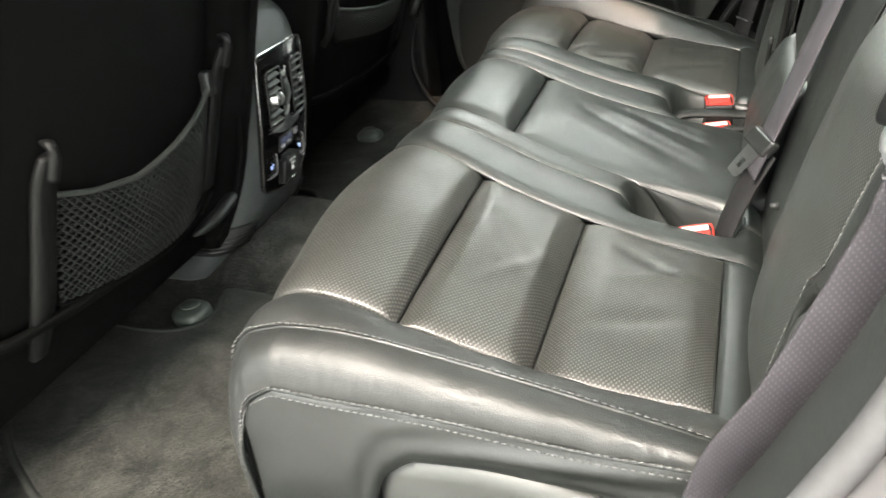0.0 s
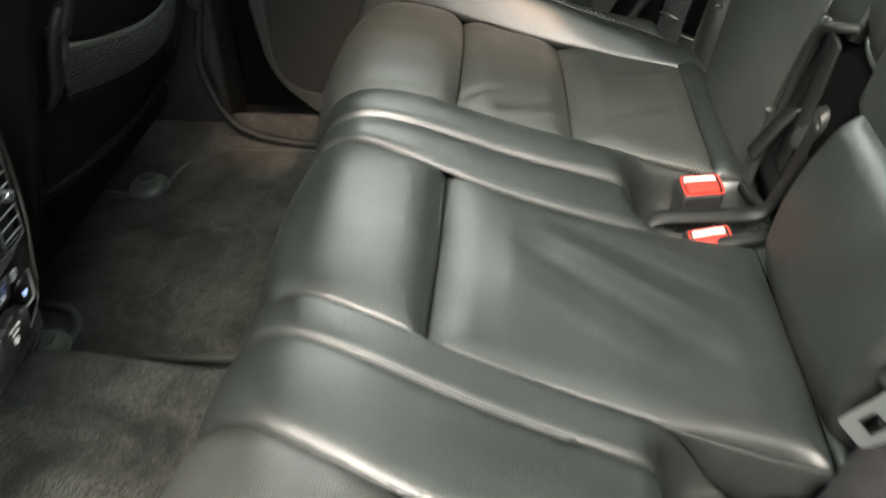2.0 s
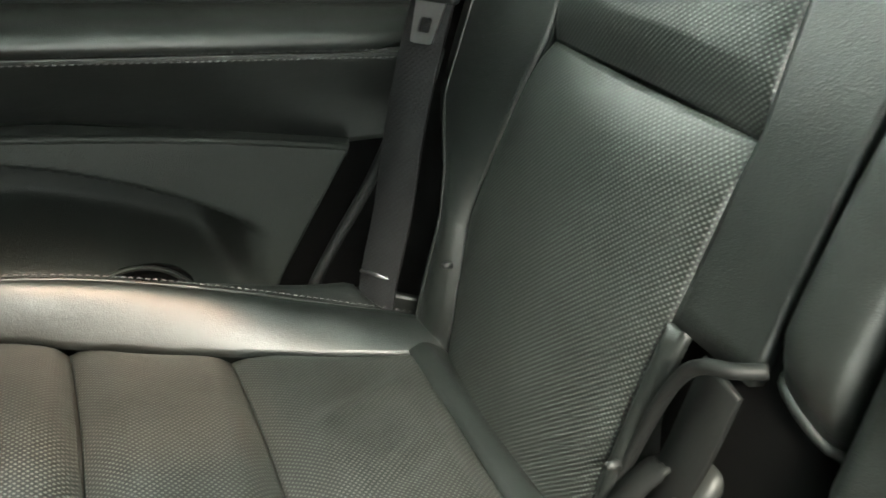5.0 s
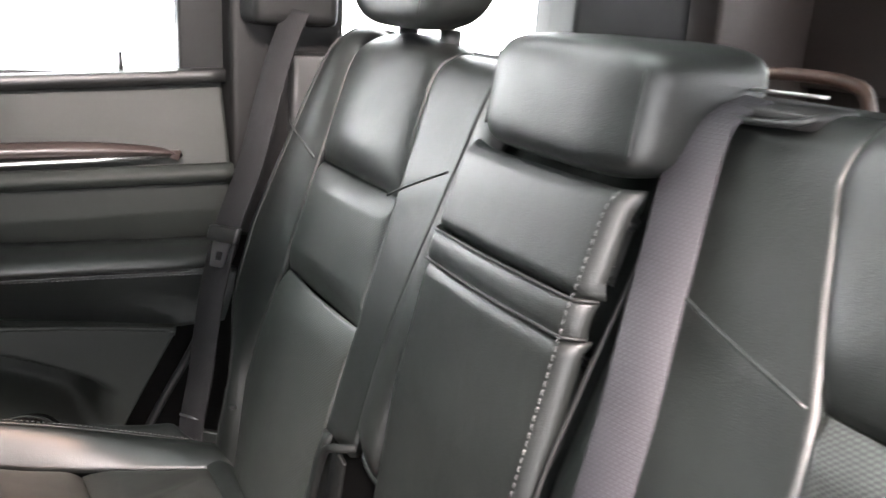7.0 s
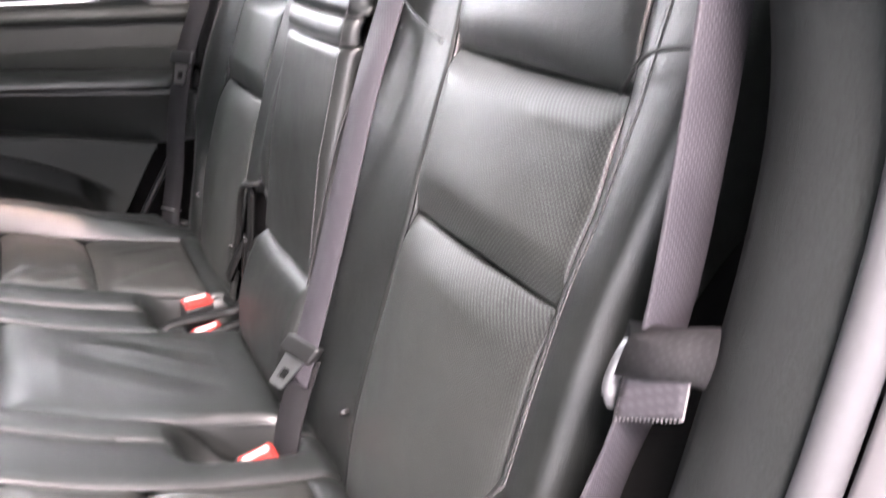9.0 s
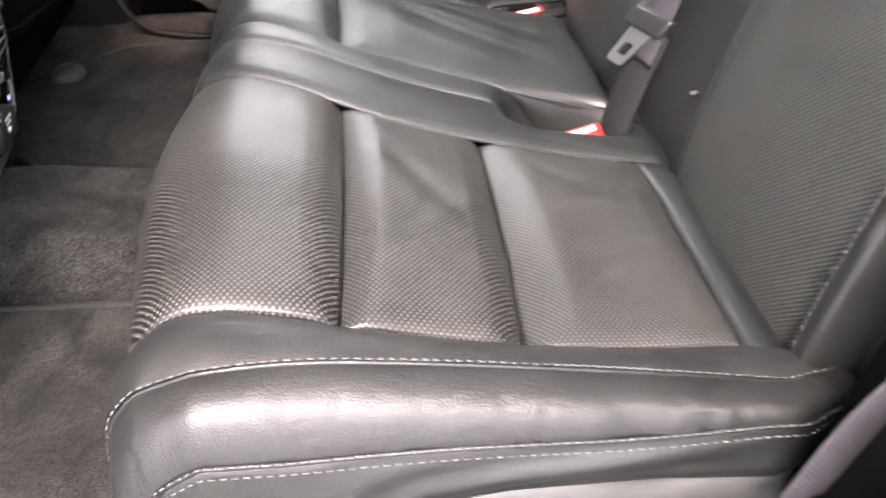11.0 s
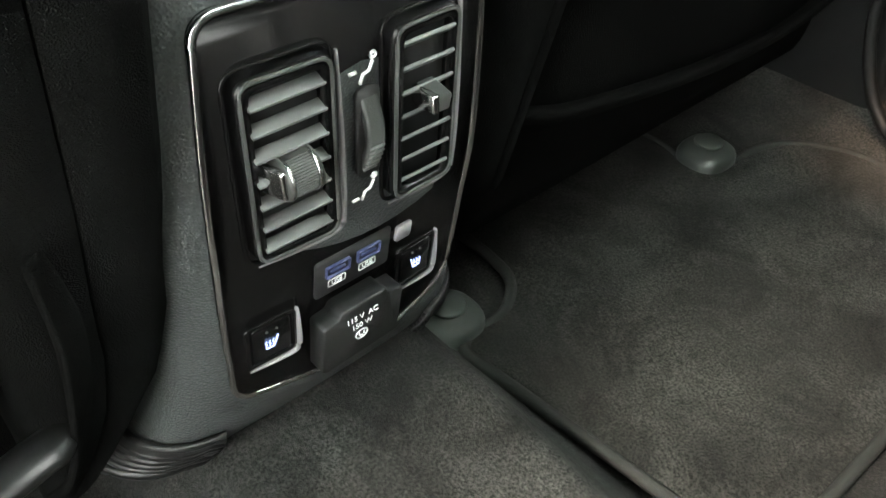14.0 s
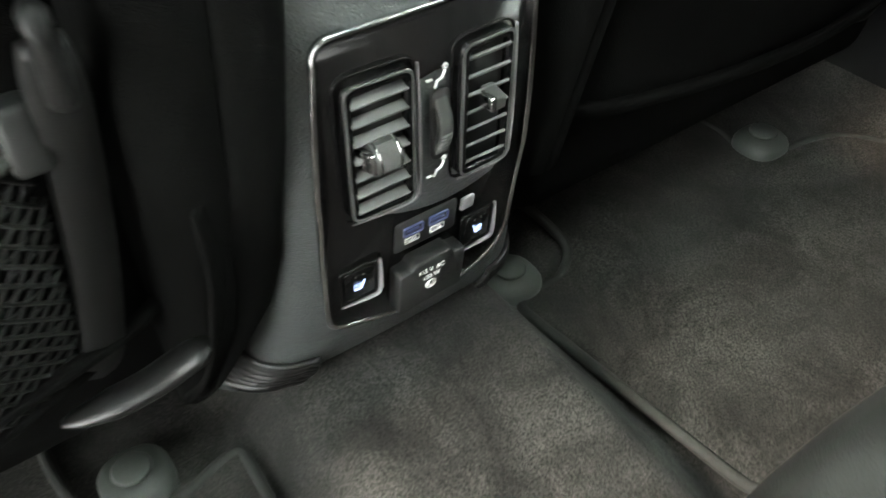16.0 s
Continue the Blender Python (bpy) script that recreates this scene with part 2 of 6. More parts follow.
RAIL = material("dull_black_moulding", (0.0030, 0.0031, 0.0030), 0.55, spec=0.22, grain=0.15, grain_scale=900, mottle=0.15)
BLACK = material("matt_black_plastic", (0.008, 0.008, 0.008), 0.6, mottle=0.1)
RUBBER = material("black_rubber", (0.012, 0.012, 0.012), 0.55, mottle=0.15)
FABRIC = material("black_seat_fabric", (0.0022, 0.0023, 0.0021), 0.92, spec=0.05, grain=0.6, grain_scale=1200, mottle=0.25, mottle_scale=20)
CARPET = material("charcoal_carpet", (0.0195, 0.0194, 0.0177), 0.95, mottle=0.6, mottle_scale=11, spec=0.2, extra=carpet_pile)
MAT_PILE = material("charcoal_mat_pile", (0.019, 0.0190, 0.0168), 0.95, mottle=0.6, mottle_scale=11, spec=0.2, extra=carpet_pile)
FELT = material("dark_felt_trim", (0.0076, 0.0092, 0.0089), 0.9, mottle=0.25, mottle_scale=25, spec=0.2, extra=fibres)
BELT = material("grey_seat_belt_webbing", (0.021, 0.0195, 0.023), 0.65, spec=0.35, mottle=0.15, mottle_scale=30, extra=webbing("Y"))
BELT_NEAR = material("grey_outer_belt_webbing", (0.0215, 0.0200, 0.0235), 0.65, spec=0.35, mottle=0.15, mottle_scale=30, extra=webbing("X"))
# black straps; also the shaded copy of the grey webbing
BELT_DARK = material("black_and_shaded_belt_webbing", (0.007, 0.007, 0.0075), 0.8, spec=0.2, mottle=0.12, mottle_scale=30, extra=webbing("Y"))
# near-zero black: shade in the colour for gaps and recesses, also seams
VOID = material("shade_and_seam_black", (0.002, 0.002, 0.002), 0.95, spec=0.05, mottle=0.1)
BINDING = material("charcoal_edge_binding", (0.022, 0.0235, 0.0215), 0.88, spec=0.25, grain=0.5, grain_scale=900, mottle=0.2)
DARK_STEEL = material("dark_steel", (0.22, 0.22, 0.23), 0.42, 0.8, mottle=0.1)
NET = material("black_elastic_net", (0.0085, 0.0092, 0.0085), 0.75, spec=0.2, mottle=0.1)
RED = material("red_release_button", (0.30, 0.020, 0.014), 0.6, spec=0.2, mottle=0)
# pale colour of the glare on the red buttons
BUTTON_GLARE = material("pale_button_glare", (0.42, 0.36, 0.34), 0.5, mottle=0)
WOOD = material("dark_wood_trim", (0.028, 0.020, 0.018), 0.3, mottle=0.4, mottle_scale=6)
PAINT = material("silver_car_paint", (0.075, 0.072, 0.075), 0.45, 0.1, mottle=0.05)
SEAL_GREY = material("grey_rubber_seal", (0.045, 0.045, 0.047), 0.6, grain=0.1, grain_scale=900, mottle=0.15)
PILLAR_DARK = material("dark_grey_pillar_trim", (0.0055, 0.0058, 0.0058), 0.6, spec=0.22, grain=0.2, grain_scale=900, mottle=0.15)
HEADLINER = material("dark_headliner", (0.03, 0.03, 0.03), 0.95, mottle=0.08)
PILLAR = material("brown_grey_pillar_trim", (0.042, 0.032, 0.028), 0.6, mottle=0.15)
HALL_FLOOR = material("hall_concrete", (0.36, 0.36, 0.35), 0.6, mottle=0.2, mottle_scale=2)
PRINT = material("white_print", (0.75, 0.75, 0.75), 0.5, mottle=0)
# emission of the unseen fill sheet on the open door side
SIDE_FILL = glow("side_fill_glow", (1.0, 0.97, 0.98), 3.3)
# emission takes the place of lit walls beyond the windows
HALL_GLOW = glow("hall_wall_glow", (0.95, 1.0, 0.97), 1.2)
FAR_GLOW = glow("far_wall_glow", (0.98, 1.0, 0.97), 13.0)
ICON_BLUE = glow("lit_blue_symbol", (0.45, 0.55, 1.0), 0.9)
USB_LIT = glow("lit_usb_port", (0.022, 0.027, 0.065), 0.5)
GLASS = bpy.data.materials.new("window_glass")
GLASS.use_nodes = True
_g = GLASS.node_tree.nodes["Principled BSDF"]
_g.inputs["Transmission Weight"].default_value, _g.inputs["Roughness"].default_value, _g.inputs["IOR"].default_value = 1.0, 0.0, 1.01

# ---- shaping helpers ----


def thing(name, label, category, group="", at=(0, 0, 0)):
    ob = new(name)
    ob.location = at
    ob.empty_display_size = 0.05
    return tagged(ob, label, category, group)


def part(name, shape, mat, parent=None, label="", smooth=True):
    """One mesh object from a bmesh or from (vertices, faces), under its thing."""
    me = bpy.data.meshes.new(name)
    if isinstance(shape, tuple):
        me.from_pydata([tuple(map(float, v)) for v in shape[0]], [], [tuple(map(int, f)) for f in shape[1]])
    else:
        shape.to_mesh(me)
        shape.free()
    me.materials.append(mat)
    for p in me.polygons:
        p.use_smooth = smooth
    ob = new(name, me)
    if parent:
        ob.parent = parent
        ob.matrix_parent_inverse = Matrix.Translation(-parent.location) if parent.parent is None else Matrix()
    if label:
        ob["label"] = label
    return ob


def structure(name, shape, mat, label, category="", smooth=False):
    return tagged(part(name, shape, mat, None, "", smooth), label, category or name.split("_")[0], "", "structure")


def join(*shapes):
    vs, fs, n = [], [], 0
    for v, f in shapes:
        vs += [tuple(p) for p in v]
        fs += [tuple(i + n for i in q) for q in f]
        n += len(v)
    return vs, fs


def grid_shell(fn, nu, nv, thick=0.012):
    """A padded sheet: fn(u, v) gives its face for u, v in 0..1; closed at the back and round its rim."""
    top = np.array([[fn(i / (nu - 1), j / (nv - 1)) for j in range(nv)] for i in range(nu)], float)
    du, dv = np.gradient(top, axis=0), np.gradient(top, axis=1)
    nrm = np.cross(du, dv)
    nrm /= np.maximum(np.linalg.norm(nrm, axis=2, keepdims=True), 1e-9)
    low = top - nrm * thick
    vs = list(top.reshape(-1, 3)) + list(low.reshape(-1, 3))
    n = nu * nv
    fs = []
    for i in range(nu - 1):
        for j in range(nv - 1):
            a, b, c, d = i * nv + j, (i + 1) * nv + j, (i + 1) * nv + j + 1, i * nv + j + 1
            fs += [(a, b, c, d), (n + a, n + d, n + c, n + b)]
    ring = [i * nv for i in range(nu)] + [(nu - 1) * nv + j for j in range(1, nv)]
    ring += [i * nv + nv - 1 for i in range(nu - 2, -1, -1)] + [j for j in range(nv - 2, 0, -1)]
    for a, b in zip(ring, ring[1:] + ring[:1]):
        fs.append((b, a, n + a, n + b))
    return vs, fs


def smooth_line(points, n):
    """n points along a smooth curve through the given ones."""
    p = [Vector(q) for q in points]
    out = []
    for k in range(n):
        s = k / (n - 1) * (len(p) - 1)
        i = min(int(s), len(p) - 2)
        f = s - i
        a, b, c, d = p[max(i - 1, 0)], p[i], p[i + 1], p[min(i + 2, len(p) - 1)]
        out.append(0.5 * (2 * b + (c - a) * f + (2 * a - 5 * b + 4 * c - d) * f * f + (3 * b - 3 * c + d - a) * f**3))
    return out


def tube(points, r, sides=8, closed=False, squash=1.0):
    """A rod of radius r (or one radius a point) along a line."""
    p = [Vector(q) for q in points]
    n = len(p)
    vs, fs = [], []
    up = Vector((0.13, 0.21, 0.97))
    for i, q in enumerate(p):
        a = p[(i - 1) % n] if closed or i else q
        b = p[(i + 1) % n] if closed or i < n - 1 else q
        t = (b - a).normalized()
        x = t.cross(up).normalized()
        y = x.cross(t).normalized()
        rad = r[i] if isinstance(r, (list, tuple)) else r
        for k in range(sides):
            w = 2 * math.pi * k / sides
            vs.append(q + rad * (math.cos(w) * x + squash * math.sin(w) * y))
    for i in range(n if closed else n - 1):
        for k in range(sides):
            j = (i + 1) % n
            fs.append((i * sides + k, i * sides + (k + 1) % sides, j * sides + (k + 1) % sides, j * sides + k))
    if not closed:
        fs += [tuple(range(sides - 1, -1, -1)), tuple(range((n - 1) * sides, n * sides))]
    return vs, fs


def ribbon(points, across, width, thick=0.0014):
    """A strap along a line; across: the direction of its width, one for all or one a point."""
    p = [Vector(q) for q in points]
    n = len(p)
    vs, fs = [], []
    for i, q in enumerate(p):
        t = (p[min(i + 1, n - 1)] - p[max(i - 1, 0)]).normalized()
        w = Vector(across[i] if isinstance(across[0], (tuple, list, Vector)) else across)
        w = (w - w.dot(t) * t).normalized()
        m = t.cross(w).normalized()
        wd = width[i] if isinstance(width, (list, tuple)) else width
        for a, b in ((-0.5, -0.5), (-0.46, 0.9), (0, 1.3), (0.46, 0.9), (0.5, -0.5), (0, -1)):
            vs.append(q + w * a * wd + m * b * thick)
    k = 6
    for i in range(n - 1):
        for j in range(k):
            fs.append((i * k + j, i * k + (j + 1) % k, (i + 1) * k + (j + 1) % k, (i + 1) * k + j))
    fs += [tuple(range(k - 1, -1, -1)), tuple(range((n - 1) * k, n * k))]
    return vs, fs


def stitches(points, normal, length=0.004, gap=0.003, r=0.0006):
    """A row of thread stitches lying on a line."""
    p = [Vector(q) for q in points]
    out, run, start = [], 0.0, None
    step = length + gap
    dist = [0.0]
    for a, b in zip(p, p[1:]):
        dist.append(dist[-1] + (b - a).length)

    def at(s):
        i = min(max(np.searchsorted(dist, s) - 1, 0), len(p) - 2)
        f = (s - dist[i]) / max(dist[i + 1] - dist[i], 1e-9)
        return p[i].lerp(p[i + 1], f)

    s, m = 0.0, Vector(normal)
    while s + length < dist[-1]:
        a, b = at(s), at(s + length)
        out.append(tube([a, (a + b) / 2 + m * r, b], r, 4))
        s += step
    return join(*out)


def box(lo, hi, bevel=0.004, seg=2):
    bm = bmesh.new()
    bmesh.ops.create_cube(bm, size=1)
    for v in bm.verts:
        v.co = Vector([(a + b) / 2 + c * (b - a) for a, b, c in zip(lo, hi, v.co)])
    if bevel:
        bmesh.ops.bevel(bm, geom=bm.edges[:], offset=bevel, segments=seg, affect="EDGES", profile=0.6)
    return bm


def turned(bm, m):
    bmesh.ops.transform(bm, matrix=m, verts=bm.verts)
    return bm


def rounded_outline(points, r, n=5):
    """A polygon's outline in 2D with its corners rounded."""
    out, k = [], len(points)
    for i in range(k):
        p, a, b = (Vector(points[j % k]) for j in (i, i - 1, i + 1))
        u, w = (a - p), (b - p)
        rr = min(r[i] if isinstance(r, (list, tuple)) else r, u.length * 0.48, w.length * 0.48)
        s, e = p + u.normalized() * rr, p + w.normalized() * rr
        for j in range(n):
            f = j / (n - 1)
            out.append((1 - f) ** 2 * s + 2 * f * (1 - f) * p + f * f * e)
    return out


def plate(outline, place, depth, bevel=0.0):
    """A slab from a 2D outline: place(a, b, h) puts outline coordinates and height into the world."""
    n = len(outline)
    c = sum((Vector(p) for p in outline), Vector((0, 0))) / n
    rows = [(1.0, 0.0), (1.0, depth - bevel)] + ([(1 - bevel / 0.05, depth)] if bevel else [])
    vs = [place(*(c + (Vector(p) - c) * k), h) for k, h in rows for p in outline]
    fs = []
    for r in range(len(rows) - 1):
        for i in range(n):
            j = (i + 1) % n
            fs.append((r * n + i, r * n + j, (r + 1) * n + j, (r + 1) * n + i))
    fs += [tuple(range(n - 1, -1, -1)), tuple(range((len(rows) - 1) * n, len(rows) * n))]
    return vs, fs


def ring_plate(outer, inner, place, depth):
    """A flat frame between two outlines of as many points."""
    n = len(outer)
    vs = [place(*p, h) for o, h in ((outer, 0), (outer, depth), (inner, depth), (inner, 0)) for p in o]
    fs = []
    for r in range(4):
        s = (r + 1) % 4
        for i in range(n):
            j = (i + 1) % n
            fs.append((r * n + i, r * n + j, s * n + j, s * n + i))
    return vs, fs


def interp(x, *pairs):
    return float(np.interp(x, [p[0] for p in pairs], [p[1] for p in pairs]))


def soft(x, *pairs, w=0.045):
    """interp with its corners rounded off over w on either side."""
    return float(np.interp(np.linspace(x - w, x + w, 9), [p[0] for p in pairs], [p[1] for p in pairs]).mean())


def puff(d, w):
    """How far a stuffed edge is drawn down, d metres from its seam."""
    return max(0.0, 1 - d / w) ** 2.2


def bump1(d, w):
    return math.exp(-((d / w) ** 2))

def cushion_block(cx, cy, cz, sx, sy, sz, power=3.2, tilt=0.0, n=28):
    """A stuffed rounded block."""

    def fn(u, v):
        a, b = 2 * math.pi * u, math.pi * (v - 0.5)
        e = 2 / power

        def sp(c):
            return math.copysign(abs(c) ** e, c)

        x, y, z = sp(math.cos(b)) * sp(math.cos(a)) * sx, sp(math.cos(b)) * sp(math.sin(a)) * sy, sp(math.sin(b)) * sz
        return cx + x + tilt * z, cy + y, cz + z

    vs = [fn(i / n, j / (n // 2)) for i in range(n) for j in range(n // 2 + 1)]
    m = n // 2 + 1
    fs = [(i * m + j, ((i + 1) % n) * m + j, ((i + 1) % n) * m + j + 1, i * m + j + 1) for i in range(n) for j in range(m - 1)]
    return vs, fs


# ---- large structure ----
JAMB = [(0.28, 0.10), (0.295, 0.30), (0.335, 0.41), (0.37, 0.50), (0.395, 0.60), (0.41, 0.69), (0.412, 0.76), (0.395, 0.83), (0.36, 0.92), (0.32, 1.05)]


def jamb_x(u):
    return interp(0.06 + u, *[(q, p) for p, q in JAMB])


hall = structure("ground", box((-9, -9, -0.62), (9, 9, -0.6), 0), HALL_FLOOR, "pale concrete floor of the hall under the car", "ground")


# glowing sheets stand in for the lit hall; ahead and front are unseen
structure("backdrop_hall_ahead", box((-6, 3.4, -0.6), (-1.5, 3.45, 4.0), 0), HALL_GLOW, "dimmer glowing sheet beyond the front windows, out of view", "backdrop")
structure("backdrop_hall", box((-1.5, 3.4, -0.6), (8, 3.45, 4.0), 0), FAR_GLOW, "plain glowing white backdrop far behind the windows", "backdrop")
structure("backdrop_hall_rear", box((7.0, -3.0, -0.6), (7.05, 3.4, 4.0), 0), HALL_GLOW, "plain glowing white backdrop behind the tailgate", "backdrop")
structure("backdrop_hall_front", box((-6.05, -4.0, -0.6), (-6.0, 3.4, 4.0), 0), HALL_GLOW, "glowing sheet added ahead of the windscreen, out of view", "backdrop")
# unseen glowing sheet, added to light the cabin through the open door
structure("backdrop_hall_near", box((-6.0, -4.05, -0.6), (7.0, -4.0, 4.0), 0), SIDE_FILL, "glowing unseen fill sheet facing the open door", "backdrop")


def carpet_height(x, y):
    """The cabin carpet: flat footwells, a low tunnel in the middle, rising under the seat."""
    k = min(1.0, max(0.0, (0.158 - abs(y)) / 0.075))
    z = -0.006 + interp(x, (-0.65, 0.088), (-0.45, 0.086), (-0.2, 0.05)) * k * k * (3 - 2 * k)
    z += interp(x, (-0.12, 0), (0.0, 0.06), (0.3, 0.1))
    z += interp(abs(y), (0.68, 0), (0.74, 0.05), (0.8, 0.05))
    return z + 0.002 * noise.noise((x * 9, y * 9, 0))


structure("floor", grid_shell(lambda u, v: (-1.3 + 1.9 * u, -0.78 + 1.54 * v, carpet_height(-1.3 + 1.9 * u, -0.78 + 1.54 * v)), 110, 110, 0.03), CARPET,
          "charcoal carpet of the rear footwell, slightly worn", "floor", True)

# body shell round the cabin
# unseen headliner; its opening and pane are added to let lamp light in
def ceiling_with_light_opening():
    bits = [((-0.95, -0.72, 1.22), (-0.12, 0.80, 1.26)), ((0.50, -0.72, 1.22), (1.75, 0.80, 1.26)), ((-0.12, -0.72, 1.22), (0.50, -0.34, 1.26)), ((-0.12, 0.52, 1.22), (0.50, 0.80, 1.26))]
    bm = bmesh.new()
    for lo, hi in bits:
        m = bmesh.ops.create_cube(bm, size=1)["verts"]
        for v in m:
            v.co = Vector([(p + q) / 2 + k * (q - p) for p, q, k in zip(lo, hi, v.co)])
    return bm


structure("ceiling", ceiling_with_light_opening(), HEADLINER, "dark unseen headliner round an opening added for light", "ceiling")
structure("window_roof", box((-0.12, -0.34, 1.24), (0.50, 0.52, 1.246), 0), GLASS, "added clear roof pane that lets lamp light onto the rear seats", "window").visible_shadow = False
structure("wall_front", box((-1.75, -0.80, -0.05), (-1.30, 0.80, 0.76), 0.06, 4), BLACK, "dark moulded dashboard closing the cabin's front", "dashboard", True)
structure("window_windscreen", grid_shell(lambda u, v: (-1.74 + 0.80 * u, -0.78 + 1.56 * v, 0.77 + 0.46 * u), 4, 4, 0.006), GLASS, "clear slanting windscreen over the dashboard", "window").visible_shadow = False
structure("wall_rear", box((1.72, -0.8, -0.1), (1.76, 0.85, 0.86), 0.01), PILLAR, "dark tailgate trim under the rear window", "tailgate")
structure("floor_cargo", box((0.62, -0.78, 0.30), (1.72, 0.8, 0.34), 0.01), CARPET, "charcoal carpet of the load floor", "floor")


def side_wall(name, y0, y1, x0, x1, z0, z1, mat, label, bevel=0.012):
    return structure(name, box((x0, y0, z0), (x1, y1, z1), bevel, 3), mat, label, "pillar", True)


# rear side window opening, far side: pillars round the glass
side_wall("pillar_c", 0.76, 0.86, 0.405, 0.60, 0.55, 1.22, RAIL, "dark moulded pillar trim behind the rear door")
side_wall("wall_quarter", 0.74, 0.86, 0.50, 1.72, 0.0, 0.86, PLASTIC, "dark moulded side trim of the load area")
side_wall("pillar_d", 0.72, 0.86, 1.06, 1.36, 0.84, 1.22, BLACK, "black rear pillar trim")
side_wall("pillar_tailgate", 0.66, 0.84, 1.38, 1.70, 0.70, 1.22, PILLAR, "brown-grey tailgate pillar trim")
side_wall("pillar_tailgate_low", 0.42, 0.80, 1.66, 1.74, 0.82, 1.22, PILLAR, "brown-grey tailgate frame")
side_wall("pillar_b", 0.735, 0.84, -0.66, -0.45, -0.03, 1.22, PILLAR_DARK, "black middle pillar trim between the doors")
# added black sheets fill the shaded gaps on the far side
structure("wall_wheelhouse", grid_shell(lambda u, v: (0.20 + 0.45 * u, 0.845, 0.0 + 0.62 * v), 20, 20, -0.03), VOID, "black fill sheet for the shaded gap between door and backrest", "trim", True)
structure("wall_body_side", box((-1.74, 0.875, -0.12), (1.72, 0.89, 0.80), 0.004), VOID, "black backing sheet closing the far body side", "body")
# added black sheet and block give the near belt gap its shade
structure("trim_near_belt", grid_shell(lambda u, v: (jamb_x(0.90 * u) + 0.078 + interp(u, (0.5, -0.01), (0.66, 0.07)) * v, -0.855 + interp(u, (0.5, 0.20), (0.66, 0.17)) * v, 0.06 + 0.90 * u), 30, 8, -0.02), VOID, "black fill sheet for the shaded gap behind the outer belt", "trim", True)
structure("wall_wheelhouse_near", box((0.57, -0.80, 0.0), (0.70, -0.60, 0.76), 0.02), VOID, "black fill block closing the gap behind the near backrest", "trim")
structure("wall_front_door", box((-1.72, 0.76, -0.05), (-0.46, 0.86, 0.80), 0.01), PILLAR_DARK, "black front door trim", "door")
structure("window_front", box((-1.70, 0.812, 0.80), (-0.66, 0.818, 1.22), 0), GLASS, "clear front side window", "window").visible_shadow = False
structure("door_front_near", box((-1.72, -0.86, -0.12), (-0.52, -0.79, 0.82), 0.01), PLASTIC, "closed black front door trim", "door")
structure("window_front_near", box((-1.70, -0.828, 0.82), (-0.62, -0.822, 1.22), 0), GLASS, "clear front side window", "window").visible_shadow = False
structure("pillar_b_near", box((-0.62, -0.85, 0.80), (-0.50, -0.77, 1.24), 0.015), PLASTIC, "black middle pillar trim", "pillar")
structure("wall_near_rear", box((0.46, -0.86, -0.1), (1.72, -0.80, 0.86), 0.01), PLASTIC, "dark side trim of the load area", "pillar")
structure("window_rear_quarter", box((0.58, 0.80, 0.85), (1.08, 0.806, 1.2), 0), GLASS, "clear rear side window", "window").visible_shadow = False
structure("window_tailgate", box((1.70, -0.6, 0.86), (1.706, 0.6, 1.2), 0), GLASS, "clear tailgate window", "window").visible_shadow = False

# ---- far door ----
DOOR_Y = 0.755


def moulding_z(x):
    return 0.441 - 0.0999 * x - 0.153 * x * x


def door_surface(x, z):
    """How far the inner skin stands off the door's plane."""
    y = DOOR_Y
    y += interp(z, (-0.1, -0.03), (0.08, -0.005), (0.3, -0.003), (0.40, -0.004), (0.52, 0.0), (0.60, 0.005), (0.66, 0.0), (0.70, 0.018), (0.80, 0.06))
    # above the moulding the panel falls back under the armrest
    y += 0.036 * min(1.0, max(0.0, (z - moulding_z(x)) / 0.016)) * min(1.0, max(0.0, (0.60 - z) / 0.07))
    # hand pocket: a long scoop with a lip below
    cx, cz = -0.055, 0.392 - 0.89 * (x + 0.17) ** 2
    ends = 1 / (1 + ((x - cx) / 0.222) ** 24)
    over = min(1.0, max(0.0, (cz + 0.038 - z) / 0.014))
    under = min(1.0, max(0.0, (z - cz + 0.085) / 0.055))
    y += 0.115 * ends * over * over * (3 - 2 * over) * under * under * (3 - 2 * under)
    lip = ((x - cx - 0.02) / 0.24) ** 4 + ((z - cz + 0.075) / 0.03) ** 2
    y -= 0.007 / (1 + lip**2)
    return y


door = tagged(thing("door_1", "closed rear door, dark grey-green moulded trim with padded armrest", "car door", at=(0, 0.78, 0.3)), kind="structure")


def door_skin(u, v):
    z = 0.05 + 0.77 * v
    x0 = soft(z, (0.0, -0.20), (0.06, -0.30), (0.12, -0.365), (0.25, -0.388), (0.45, -0.40), (0.9, -0.44))
    x1 = interp(z, (0.0, 0.10), (0.25, 0.22), (0.40, 0.305), (0.55, 0.40), (0.9, 0.405))
    x = x0 + (x1 - x0) * u
    return x, door_surface(x, z), z


part("door_panel", grid_shell(lambda u, v: door_skin(v, u), 170, 130, -0.02), DOOR_SKIN, door)


def armrest(u, v):
    """The padded armrest, a long roll with a flat top."""
    x = -0.45 + 0.83 * u
    w = v * math.pi
    zt = interp(x, (-0.45, 0.588), (0.4, 0.546))
    y = DOOR_Y + 0.02 - 0.095 * math.sin(w) ** 0.7 * interp(x, (-0.45, 1), (0.3, 1), (0.38, 0.75))
    z = zt - 0.021 + 0.023 * math.cos(w) + 0.004 * math.sin(w)
    return x, y, z


part("armrest", grid_shell(armrest, 60, 20, -0.01), LEATHER, door, "padded black leather armrest with twin stitching")


